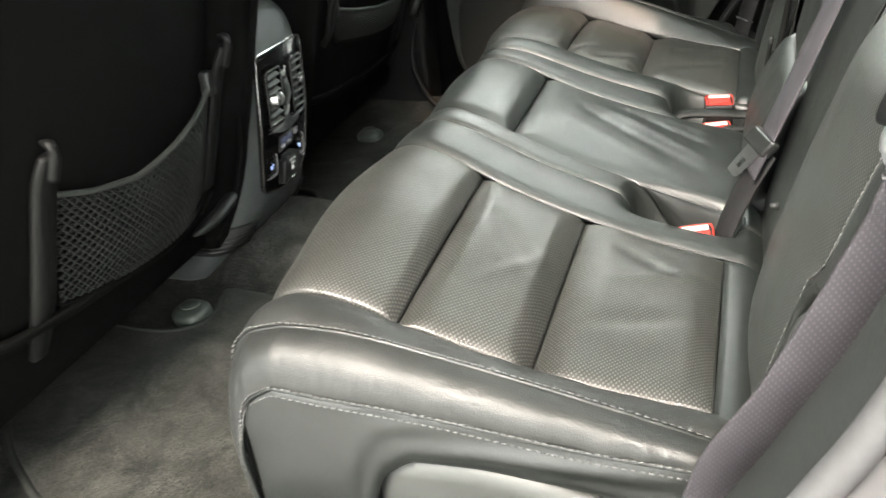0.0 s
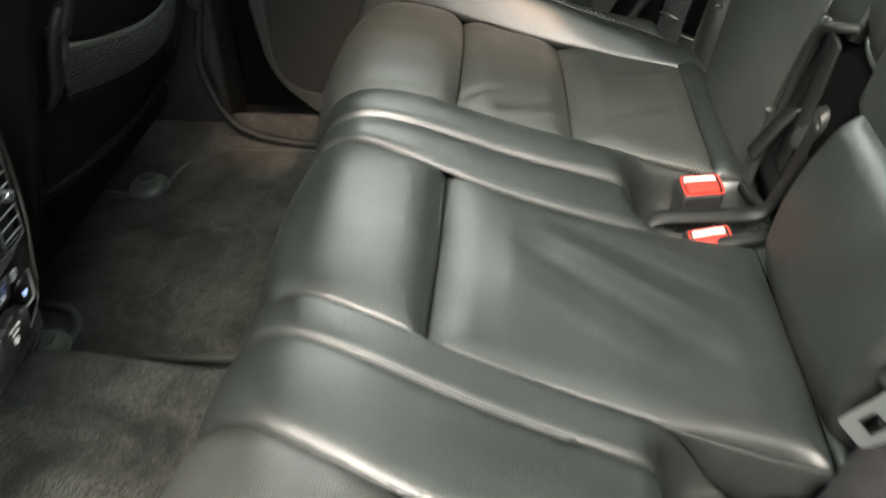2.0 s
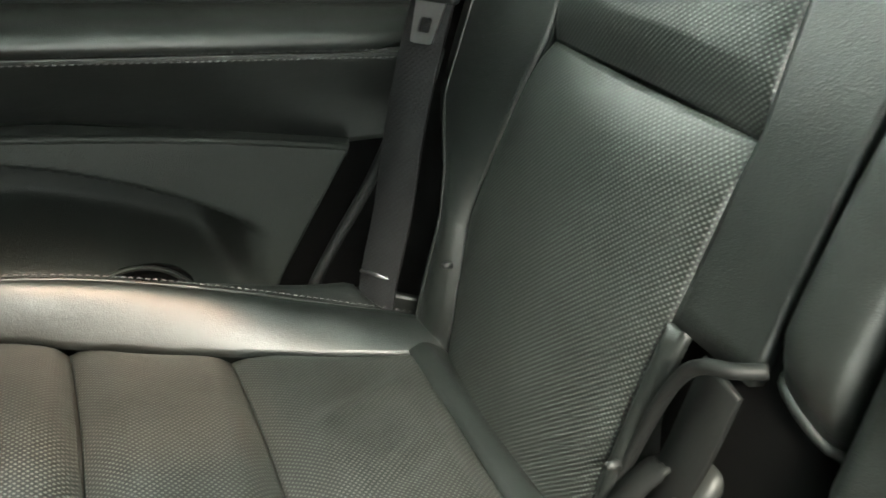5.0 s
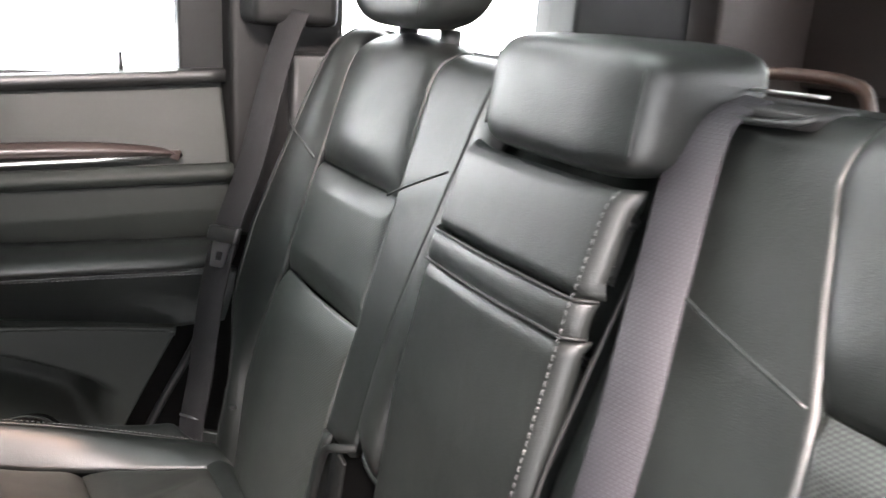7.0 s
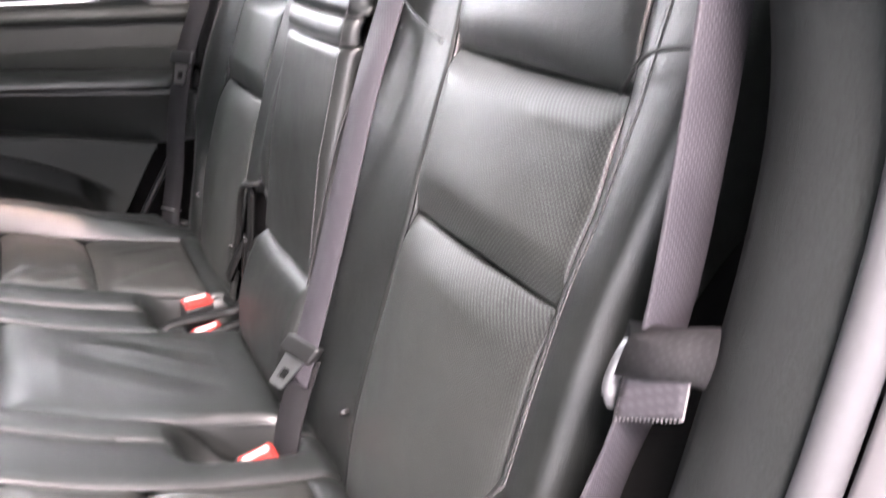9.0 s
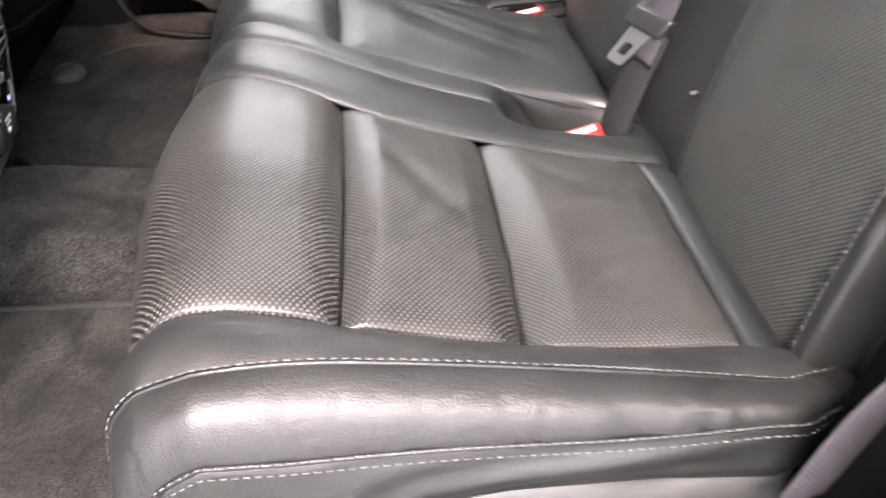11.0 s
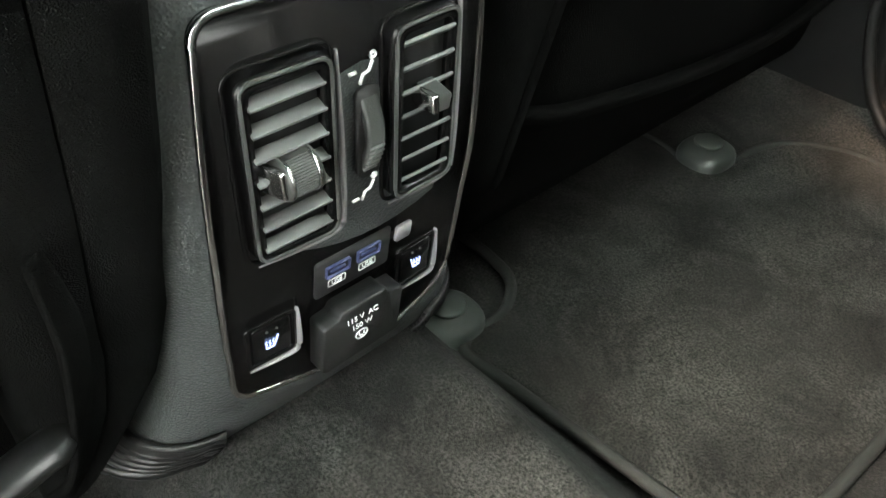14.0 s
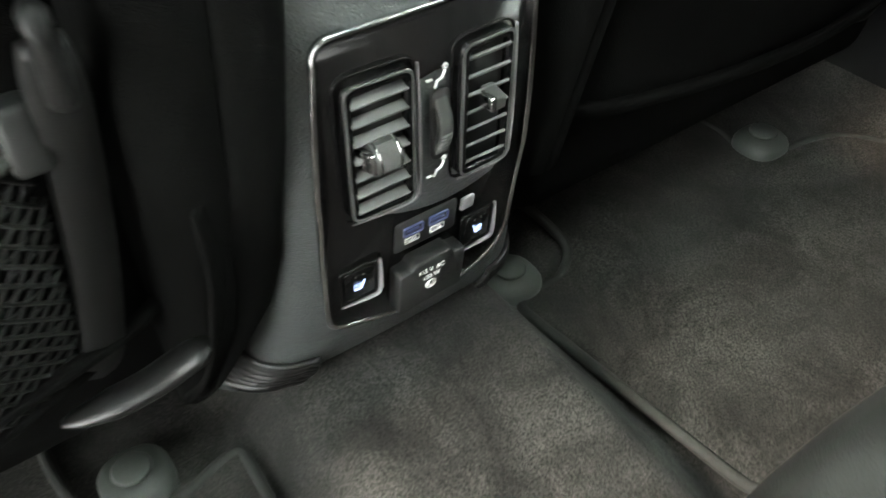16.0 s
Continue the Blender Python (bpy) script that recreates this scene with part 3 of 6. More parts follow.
def arm_skirt(u, v):
    x = -0.45 + 0.84 * u
    zt = interp(x, (-0.45, 0.556), (0.4, 0.512))
    zb = interp(x, (-0.45, 0.475), (0.0, 0.45), (0.3, 0.395))
    s = math.sin(v * math.pi)
    return x, DOOR_Y - 0.068 + 0.085 * v - 0.006 * s, zt + 0.004 + (zb - zt - 0.004) * v


part("armrest_skirt", grid_shell(arm_skirt, 50, 14, -0.008), LEATHER, door, "black leather band under the armrest")
for k, dz in enumerate((0.0, 0.008)):
    line = [(x, DOOR_Y - 0.070, interp(x, (-0.45, 0.556), (0.4, 0.512)) + dz) for x in np.linspace(-0.44, 0.36, 60)]
    part("armrest_stitching", stitches(line, (0, -1, 0)), THREAD, door, "grey thread")
part("armrest_piping", tube([(x, DOOR_Y - 0.069, interp(x, (-0.45, 0.560), (0.4, 0.516))) for x in np.linspace(-0.44, 0.37, 40)], 0.0016, 6), LEATHER, door)
# rail along the panel's lower moulding
part("door_moulding", tube([(x, 0.7535, moulding_z(x) - 0.001) for x in np.linspace(-0.44, 0.30, 40)], 0.0045, 8), DOOR_SKIN, door)
# wood and chrome strip
part("door_wood_trim", grid_shell(lambda u, v: (-0.44 + 0.755 * u, 0.748 - 0.012 * math.sin(math.pi * v), 0.697 + 0.026 * v * math.sqrt(max(0.0, 1 - max(0.0, (u - 0.72) / 0.28) ** 2)) + 0.0), 60, 10, 0.008), WOOD, door, "glossy dark wood strip")
part("door_chrome_strip", tube([(-0.44, 0.742, 0.690), (-0.1, 0.742, 0.690), (0.2, 0.742, 0.694), (0.32, 0.746, 0.698)], 0.0045, 8), CHROME, door, "bright chrome strip")
part("door_ledge", grid_shell(lambda u, v: (-0.44 + 0.84 * u, 0.742 - 0.014 * math.sin(math.pi * v), 0.683 - 0.032 * v), 40, 10, -0.01), DOOR_SKIN, door)
part("window_sill", grid_shell(lambda u, v: (-0.44 + 0.845 * u, 0.79 + 0.05 * v, interp(u, (0, 0.79), (1, 0.826)) + 0.004 * math.sin(math.pi * v)), 30, 6, 0.02), PLASTIC, door)
part("window_frame", join(*[(lambda b: ([v.co.copy() for v in b.verts], [[v.index for v in f.verts] for f in b.faces]))(box(lo, hi, 0.006)) for lo, hi in
     (((0.335, 0.81, 0.81), (0.43, 0.85, 1.2)), ((-0.47, 0.81, 0.78), (-0.43, 0.85, 1.2)), ((-0.47, 0.81, 1.17), (0.43, 0.85, 1.22)))]), PILLAR_DARK, door)
pane = part("pane", box((-0.43, 0.832, 0.80), (0.335, 0.836, 1.18), 0), GLASS, door, "clear window glass", False)
pane.visible_shadow = False
part("lock_knob", join(tube([(0.248, 0.832, 0.815), (0.248, 0.832, 0.85)], [0.0045, 0.0032], 10), tube([(0.248, 0.832, 0.815), (0.248, 0.832, 0.819)], 0.013, 16)), PLASTIC, door, "slim black lock pin")


def grille(u, v):
    a = 2 * math.pi * u
    r = v
    sx, sz = (abs(math.cos(a)) ** 0.6) * math.copysign(1, math.cos(a)), (abs(math.sin(a)) ** 0.6) * math.copysign(1, math.sin(a))
    return -0.235 + 0.125 * r * sx, DOOR_Y - 0.006 - 0.004 * (1 - r**4), 0.215 + 0.122 * r * sz


cone = [grille(k / 64, 1.0) for k in range(64)]
part("speaker_grille", plate([(p[0], p[2]) for p in cone], lambda a, b, h: (a, DOOR_Y - 0.004 - h, b), 0.004, 0.001), GRILLE, door, "black cloth speaker grille")
part("speaker_rim", tube([grille(k / 64, 1.02) for k in range(64)], 0.0022, 8, True), DOOR_SKIN, door)
part("door_pull_end", tube(smooth_line([(-0.36, 0.752, 0.395), (-0.31, 0.741, 0.385), (-0.25, 0.738, 0.372), (-0.19, 0.742, 0.36), (-0.14, 0.752, 0.34)], 24), 0.008, 10), DOOR_SKIN, door)
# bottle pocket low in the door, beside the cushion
# raised black block stands for the shade inside the pocket
part("bottle_pocket_shade", cushion_block(0.060, 0.760, 0.225, 0.060, 0.012, 0.058, 2.6, 0, 24), VOID, door, "black block for the shaded pocket recess")
part("pocket_lip", tube(smooth_line([(0.000, 0.748, 0.262), (0.018, 0.746, 0.279), (0.055, 0.746, 0.287), (0.088, 0.748, 0.277), (0.115, 0.753, 0.250)], 24), 0.0028, 8), DOOR_SKIN, door)
# seal and sill round the far door opening
structure("seal_far_door", tube(smooth_line([(-0.44, 0.715, 0.9), (-0.445, 0.715, 0.5), (-0.455, 0.715, 0.29), (-0.478, 0.712, 0.16), (-0.43, 0.705, 0.05), (-0.33, 0.70, 0.018), (-0.2, 0.70, 0.014), (0.1, 0.70, 0.014), (0.17, 0.71, 0.08), (0.25, 0.72, 0.25), (0.33, 0.72, 0.39), (0.40, 0.73, 0.55)], 90), 0.007, 10), PILLAR_DARK, "black rubber door seal", "seal", True)
structure("sill_far_door", box((-0.5, 0.70, -0.04), (0.2, 0.86, 0.012), 0.008), PILLAR_DARK, "black plastic sill of the far door", "sill")
structure("sill_near_door", box((-0.5, -0.87, -0.14), (0.28, -0.70, -0.02), 0.02), PLASTIC, "black plastic sill of the open door", "sill")

# ---- near pillar: felt trim, seal and painted jamb ----


def jamb_point(s, y, dx=0.0):
    q = smooth_line([(a, 0, b) for a, b in JAMB], 2 + 60)[min(61, int(s * 61))]
    return q.x + dx, y, q.z


structure("pillar_c_near", grid_shell(lambda u, v: jamb_point(u, -0.774 - 0.068 * v, 0.0 + 0.012 * math.sin(v * math.pi) * -1), 62, 10, -0.05), FELT, "dark felt-covered pillar trim beside the belt", "pillar", True)
structure("seal_near_door", tube([jamb_point(k / 61, -0.852, 0.002) for k in range(62)], 0.0115, 12), SEAL_GREY, "grey rubber door seal", "seal", True)
structure("jamb_near", grid_shell(lambda u, v: jamb_point(u, -0.866 - 0.024 * v, 0.004 + 0.010 * v * v), 62, 8, -0.02), PAINT, "silver painted door jamb", "jamb", True)

structure("seal_outer_near_door", tube([jamb_point(k / 61, -0.904, 0.020) for k in range(62)], 0.013, 10), RUBBER, "black outer rubber seal of the door opening", "seal", True)
structure("panel_near_rear", grid_shell(lambda u, v: jamb_point(u, -0.915 - 0.004 * v, 0.02 + 0.9 * v), 62, 6, -0.02), RUBBER, "dark outer edge of the rear body side", "body", True)

# ---- rear seat cushions ----
SEAT = [(-0.150, 0.03), (-0.172, 0.14), (-0.178, 0.24), (-0.170, 0.295), (-0.148, 0.333), (-0.105, 0.353), (-0.05, 0.347), (0.0, 0.331), (0.065, 0.309),
        (0.135, 0.290), (0.22, 0.270), (0.30, 0.255), (0.33, 0.247), (0.358, 0.22)]
BACK = [(0.335, 0.18), (0.345, 0.28), (0.372, 0.42), (0.410, 0.57), (0.440, 0.65), (0.472, 0.725), (0.505, 0.80), (0.527, 0.85), (0.548, 0.882), (0.585, 0.895), (0.635, 0.87)]


def along(pts, s):
    """The point and the outward normal at index s of a side profile."""
    i = min(max(int(s), 0), len(pts) - 2)
    f = s - i
    p = [np.array(pts[min(max(k, 0), len(pts) - 1)]) for k in (i - 1, i, i + 1, i + 2)]
    a, b, c, d = p
    q = 0.5 * (2 * b + (c - a) * f + (2 * a - 5 * b + 4 * c - d) * f * f + (3 * b - 3 * c + d - a) * f**3)
    t = 0.5 * ((c - a) + 2 * (2 * a - 5 * b + 4 * c - d) * f + 3 * (3 * b - 3 * c + d - a) * f * f)
    n = np.array([-t[1], t[0]]) / max(np.hypot(*t), 1e-9)
    return q, n


def near_io(x):
    return soft(x, (-0.15, -0.566), (0.3, -0.577))


def near_ii(x):
    return soft(x, (-0.155, -0.222), (0.0, -0.272), (0.135, -0.290), (0.3, -0.297))


def centre_pipe(x):
    return soft(x, (-0.14, -0.143), (0.02, -0.178), (0.19, -0.203), (0.3, -0.205))


def centre_in(x):
    return soft(x, (-0.13, -0.098), (0.0, -0.128), (0.15, -0.150), (0.3, -0.176))


def centre_far(x):
    return soft(x, (-0.14, 0.148), (0.0, 0.117), (0.2, 0.103), (0.31, 0.125))


def far_ii(x):
    return soft(x, (-0.13, 0.25), (0.0, 0.258), (0.13, 0.262), (0.3, 0.252))


def far_io(x):
    return soft(x, (-0.13, 0.608), (0.0, 0.600), (0.14, 0.580), (0.3, 0.538))


def const(y):
    return lambda x: y


def seat_lean(s, y):
    """The pads fall off a little towards the doors."""
    k = interp(s, (0, 0.0), (3, 0.3), (5, 1), (7, 1), (9, 0.75), (11, 0.0), (13, 0.0))
    return -0.028 * k * max(0.0, (abs(y) - 0.28) / 0.29) ** 2


POCKETS = ((0.243, -0.204, 0.064, 0.043), (0.264, 0.182, 0.066, 0.062))


def pad(profile, s0, s1, left, right, dips, bulge, lean=True, crease=None, extra=0.0):
    """A stuffed panel of the bench between two side lines; dips: how deep its four borders (s0, s1, left, right) are drawn in."""

    def fn(u, v):
        s = s0 + (s1 - s0) * u
        q, n = along(profile, s)
        x = q[0]
        y0, y1 = left(x), right(x)
        y = y0 + (y1 - y0) * v
        w = abs(y1 - y0)
        lu = 0.067 * (s1 - s0)
        d = extra + bulge * math.sin(math.pi * min(max(v, 0), 1)) ** 0.8 * min(1.0, math.sin(math.pi * u) * 1.6 + (0.0 if dips[0] and dips[1] else 0.5))
        ends = dips[0] * puff(u * lu, 0.036) + dips[1] * puff((1 - u) * lu, 0.034)
        edge = min(0.024, 0.16 * w)
        sides = dips[2] * puff(v * w, edge) + dips[3] * puff((1 - v) * w, edge)
        d -= max(ends, sides) + 0.25 * min(ends, sides)
        if lean:
            d += seat_lean(s, y)
        if crease:
            d += crease(x, y) + 0.0022 * noise.noise((x * 13, y * 13, 5.5))
        z = q[1] + n[1] * d
        x = x + n[0] * d
        if profile is SEAT:
            x += 0.017 * interp(s, (0, 1), (3.5, 1), (6, 0)) * interp(y, (-0.30, 0), (-0.10, 1), (0.2, 1), (0.34, 0))
            for px, py, pa, pb in POCKETS:
                e = ((x - px) / pa) ** 4 + ((y - py) / pb) ** 4
                z -= 0.062 / (1 + e**4)
        return x, y, z

    return fn


def wrinkle(lines):
    def fn(x, y):
        d = 0.0
        for x0, y0, x1, y1, depth, w in lines:
            ax, ay = x1 - x0, y1 - y0
            ln = math.hypot(ax, ay)
            t = ((x - x0) * ax + (y - y0) * ay) / ln / ln
            off = ((x - x0) * -ay + (y - y0) * ax) / ln
            d += depth * bump1(off, w) * max(0.0, 1 - (2 * t - 1) ** 2) if 0 < t < 1 else 0.0
        return d

    return fn


CENTRE_FOLDS = wrinkle([(0.05, 0.03, 0.27, -0.10, -0.0026, 0.012), (0.07, 0.06, 0.27, -0.05, 0.002, 0.010), (0.09, 0.08, 0.28, -0.01, -0.0022, 0.010), (0.04, -0.02, 0.25, -0.13, 0.0016, 0.012), (0.12, 0.09, 0.29, 0.04, 0.0016, 0.009)])
NEAR_FOLDS = wrinkle([(0.16, -0.33, 0.28, -0.40, -0.003, 0.012), (0.17, -0.42, 0.29, -0.36, 0.003, 0.01), (0.16, -0.50, 0.28, -0.45, -0.003, 0.012), (0.03, -0.35, 0.11, -0.46, -0.003, 0.012), (0.04, -0.5, 0.12, -0.40, 0.002, 0.01)])
FAR_FOLDS = wrinkle([(-0.02, 0.27, 0.05, 0.33, -0.004, 0.007), (0.04, 0.275, 0.12, 0.34, -0.005, 0.007), (0.06, 0.27, 0.13, 0.31, 0.003, 0.006), (0.15, 0.30, 0.28, 0.40, -0.003, 0.012), (0.16, 0.42, 0.29, 0.50, 0.003, 0.01)])
D = 0.0115

cushion = thing("rear_seat_cushion", "black leather bench cushion with perforated pleated seat pads", "car seat", "rear bench", (0.1, -0.25, 0.0))
for nm, s0, s1, fold in (("front_pad", 0.2, 7, NEAR_FOLDS), ("middle_pad", 7, 9, NEAR_FOLDS), ("rear_pad", 9, 11, NEAR_FOLDS)):
    part(nm, grid_shell(pad(SEAT, s0, s1, near_io, near_ii, (0.0 if s0 < 1 else D, D if s1 < 10 else 0.004, 0.006, 0.006), 0.010, True, fold), 96 if s0 < 1 else 44, 64), PERF_SEAT, cushion, "perforated leather pad")
part("inner_bolster", grid_shell(pad(SEAT, 0.2, 13, near_ii, centre_pipe, (0, 0, 0.006, 0.004), 0.004, False), 120, 40), LEATHER, cushion)
part("centre_strip", grid_shell(pad(SEAT, 0.2, 11.6, centre_pipe, centre_in, (0, 0, 0.004, 0.006), 0.002, False), 110, 24), LEATHER, cushion)
for nm, s0, s1 in (("centre_front_pad", 0.2, 7), ("centre_rear_pad", 7, 11.4)):
    part(nm, grid_shell(pad(SEAT, s0, s1, centre_in, centre_far, (0 if s0 < 1 else D, D if s1 < 10 else 0.004, 0.006, 0.006), 0.010, False, CENTRE_FOLDS), 90, 60), LEATHER, cushion, "plain black leather pad")
part("centre_far_strip", grid_shell(pad(SEAT, 0.2, 13, centre_far, const(0.187), (0, 0, 0.006, 0.010), 0.003, False), 110, 24), LEATHER, cushion)
part("rear_roll", grid_shell(pad(SEAT, 11, 13, lambda x: -0.60, near_ii, (0.004, 0, 0, 0.004), 0.003, False, None), 12, 30), LEATHER, cushion)
part("centre_rear_roll", grid_shell(pad(SEAT, 11.4, 13, lambda x: -0.205, lambda x: 0.135, (0.004, 0, 0.004, 0.004), 0.003, False, None), 12, 30), LEATHER, cushion)

PIPE = [(-0.15, 0.318), (-0.045, 0.327), (0.067, 0.310), (0.172, 0.291), (0.271, 0.271), (0.34, 0.255)]


PIPE_FAR = [(-0.15, 0.352), (-0.1, 0.366), (0.015, 0.345), (0.14, 0.306), (0.26, 0.262), (0.34, 0.232)]


def bolster_edge(s, which, pipe=PIPE):
    """Upper piping (0) and lower seam (1) of the outer bolster, as x, |y|, z."""
    q, n = along(SEAT, s)
    if which == 0:
        z = soft(q[0], *pipe) if s > 5 else interp(s, (0, 0.03), (1, 0.135), (2, 0.232), (3, 0.283), (4, pipe[0][1] - 0.009), (5, soft(-0.105, *pipe)))
        x = q[0] + interp(s, (0, 0.004), (4, 0.004), (5, 0.0))
        return x, interp(s, (0, 0.635), (3, 0.628), (6, 0.628), (11, 0.63), (13, 0.615)), z
    z = soft(q[0], (-0.1, 0.277), (0.05, 0.275), (0.2, 0.262), (0.27, 0.263), (0.32, 0.262), (0.36, 0.24)) if s > 5 else interp(s, (0, 0.03), (1, 0.11), (2, 0.17), (3, 0.215), (4, 0.255), (5, 0.277))
    x = q[0] + interp(s, (0, 0.015), (3, 0.018), (4, 0.012), (5, 0.0))
    return x, interp(s, (0, 0.66), (3, 0.664), (6, 0.670), (11, 0.668), (13, 0.64)), z


def outer_bolster(side, inner, band):
    pipe = PIPE if side < 0 else PIPE_FAR

    def fn(u, v):
        s = 0.2 + 12.8 * u
        if band == 0:
            q, n = along(SEAT, s)
            d = seat_lean(s, inner(q[0])) - 0.006
            a = (q[0] + n[0] * d, abs(inner(q[0])), q[1] + n[1] * d)
            b = bolster_edge(s, 0, pipe)
        else:
            a, b = bolster_edge(s, 0, pipe), bolster_edge(s, 1)
        p = [i + (j - i) * v for i, j in zip(a, b)]
        w = math.sin(math.pi * v) ** 0.8
        q, n = along(SEAT, s)
        if band == 0:
            p[0] += n[0] * (0.010 if side < 0 else 0.017) * w
            p[2] += n[1] * (0.010 if side < 0 else 0.017) * w
        else:
            p[1] += 0.010 * w
            p[0] += n[0] * 0.006 * w
            p[2] += max(n[1], 0) * 0.012 * w
        if side > 0 and band == 1:
            p[2] -= 0.09 * min(1.0, max(0.0, (p[0] - 0.275) / 0.045)) * v
            p[1] -= 0.03 * min(1.0, max(0.0, (p[0] - 0.275) / 0.045)) * v
        p[2] += 0.0012 * noise.noise((p[0] * 22, p[1] * 22, p[2] * 22))
        if side < 0:  # sat-in wrinkles that run slantwise over the bolster
            w1 = noise.noise((p[0] * 34 + p[1] * 30, (p[0] - p[1]) * 9, 3.1))
            w2 = noise.noise((p[0] * 52 - p[1] * 40, (p[0] + p[1]) * 12, 7.7))
            f = interp(p[0], (-0.15, 0.35), (0.0, 0.6), (0.12, 1.0))
            p[1] -= f * (0.0015 * math.exp(-(w1 / 0.09) ** 2) + 0.0010 * math.exp(-(w2 / 0.08) ** 2) - 0.001)
        return p[0], side * p[1], p[2]

    return (lambda u, v: fn(u, v)) if side > 0 else (lambda u, v: fn(u, 1 - v))


part("outer_bolster_top", grid_shell(outer_bolster(-1, near_io, 0), 190, 34), BOLSTER, cushion)
near_bolster = part("outer_bolster", grid_shell(outer_bolster(-1, near_io, 1), 190, 40), BOLSTER, cushion, "creased black leather side bolster")


def side_skirt(side):
    def fn(u, v):
        s = 3.3 + 9.3 * u
        x, y, z = bolster_edge(s, 1)
        zb = interp(x, (-0.03, 0.03), (-0.02, 0.12), (0.0, 0.185), (0.03, 0.212), (0.1, 0.218), (0.2, 0.214), (0.3, 0.20))
        xb = x + interp(x, (-0.17, 0.02), (-0.1, 0.0))
        k = v if side > 0 else 1 - v
        fold = 0.006 * math.sin(math.pi * k) + 0.004 * math.sin(x * 26 + k * 9) * k * (1 - k) * 2
        return x + (xb - x) * k, side * (y - 0.003 * k + fold), z + (zb - z) * k

    return fn


part("side_skirt", grid_shell(side_skirt(-1), 80, 22, 0.008), LEATHER, cushion, "soft leather side panel with stretch folds")
for which, off in ((0, 0.0), (1, 0.0)):
    line = [Vector((x, -y, z)) for x, y, z in (bolster_edge(0.6 + 12.2 * k / 139, which) for k in range(140))]
    part("piping", tube([p + Vector((0, -0.001, 0.001)) for p in line], 0.0022, 6), LEATHER, cushion)
    for sgn in (-1, 1):
        out = Vector((0, -0.0045 * sgn, 0.004 * sgn + 0.004)) if which == 0 else Vector((0, -0.005, 0.0055 * sgn))
        part("stitching", stitches([p + out for p in line[14:]], (0, -0.7, 0.7), 0.0045, 0.003, 0.0007), THREAD, near_bolster, "grey double stitching")


def seam_line(profile, left, s0, s1, off=0.0, n=90):
    out = []
    for k in range(n):
        s = s0 + (s1 - s0) * k / (n - 1)
        q, m = along(profile, s)
        y = left(q[0])
        set_back = 0.017 * interp(s, (0, 1), (3.5, 1), (6, 0)) * interp(y, (-0.30, 0), (-0.10, 1), (0.2, 1), (0.34, 0)) if profile is SEAT else 0.0
        out.append((q[0] + m[0] * off + set_back, y, q[1] + m[1] * off))
    return out


part("piping", tube(seam_line(SEAT, centre_pipe, 0.6, 8.7, -0.0025), 0.0018, 6), LEATHER, cushion)
part("piping", tube(seam_line(SEAT, centre_in, 0.6, 11.4, -0.0048), 0.0014, 6), LEATHER, cushion)
part("piping", tube(seam_line(SEAT, centre_far, 0.6, 9.9, -0.0048), 0.0014, 6), LEATHER, cushion)
part("piping", tube(seam_line(SEAT, near_ii, 0.6, 11, -0.0052), 0.0014, 6), LEATHER, cushion)
part("seat_base", box((-0.13, -0.62, 0.02), (0.33, 0.18, 0.19), 0.02), BLACK, cushion)
part("hinge_cover", grid_shell(lambda u, v: (-0.01 + 0.33 * u, -0.655 - 0.006 * math.sin(math.pi * u), 0.02 + (0.175 + 0.02 * math.sin(math.pi * min(u * 1.5, 1))) * v), 24, 8, 0.02), PLASTIC_GREY, cushion, "grey plastic hinge cover")

far_cushion = thing("rear_seat_cushion", "smaller black leather seat cushion with perforated pleated pads", "car seat", "rear bench", (0.1, 0.42, 0.0))
part("inner_bolster", grid_shell(pad(SEAT, 0.2, 13, const(0.191), far_ii, (0, 0, 0.010, 0.006), 0.005, False), 120, 30), LEATHER, far_cushion)
for nm, s0, s1 in (("front_pad", 0.2, 7), ("middle_pad", 7, 9), ("rear_pad", 9, 11)):
    part(nm, grid_shell(pad(SEAT, s0, s1, far_ii, far_io, (0.0 if s0 < 1 else D, D if s1 < 10 else 0.004, 0.006, 0.006), 0.010, True, FAR_FOLDS), 96 if s0 < 1 else 44, 64), PERF_SEAT, far_cushion, "perforated leather pad, creased at its seams")
part("rear_roll", grid_shell(pad(SEAT, 11, 13, far_ii, const(0.60), (0.004, 0, 0.004, 0), 0.003, False, None), 12, 30), LEATHER, far_cushion)
part("outer_bolster_top", grid_shell(outer_bolster(1, far_io, 0), 110, 16), LEATHER, far_cushion)
part("outer_bolster", grid_shell(outer_bolster(1, far_io, 1), 110, 18), LEATHER, far_cushion)
part("side_skirt", grid_shell(side_skirt(1), 80, 16, 0.008), LEATHER, far_cushion)
part("seat_base", box((-0.13, 0.20, 0.02), (0.33, 0.62, 0.19), 0.02), BLACK, far_cushion)
line = [(x, y, z + 0.002) for x, y, z in (bolster_edge(0.6 + 12.2 * k / 139, 0, PIPE_FAR) for k in range(140))]
part("piping", tube(line, 0.0022, 6), LEATHER, far_cushion)
part("stitching", stitches([Vector(p) + Vector((0, 0.005, 0.002)) for p in line[14:]], (0, 0.5, 0.8), 0.0045, 0.003, 0.0007), THREAD, far_cushion, "grey stitching")

# ---- rear backrests ----


def line_of(*pairs):
    return lambda x: interp(x, *pairs)


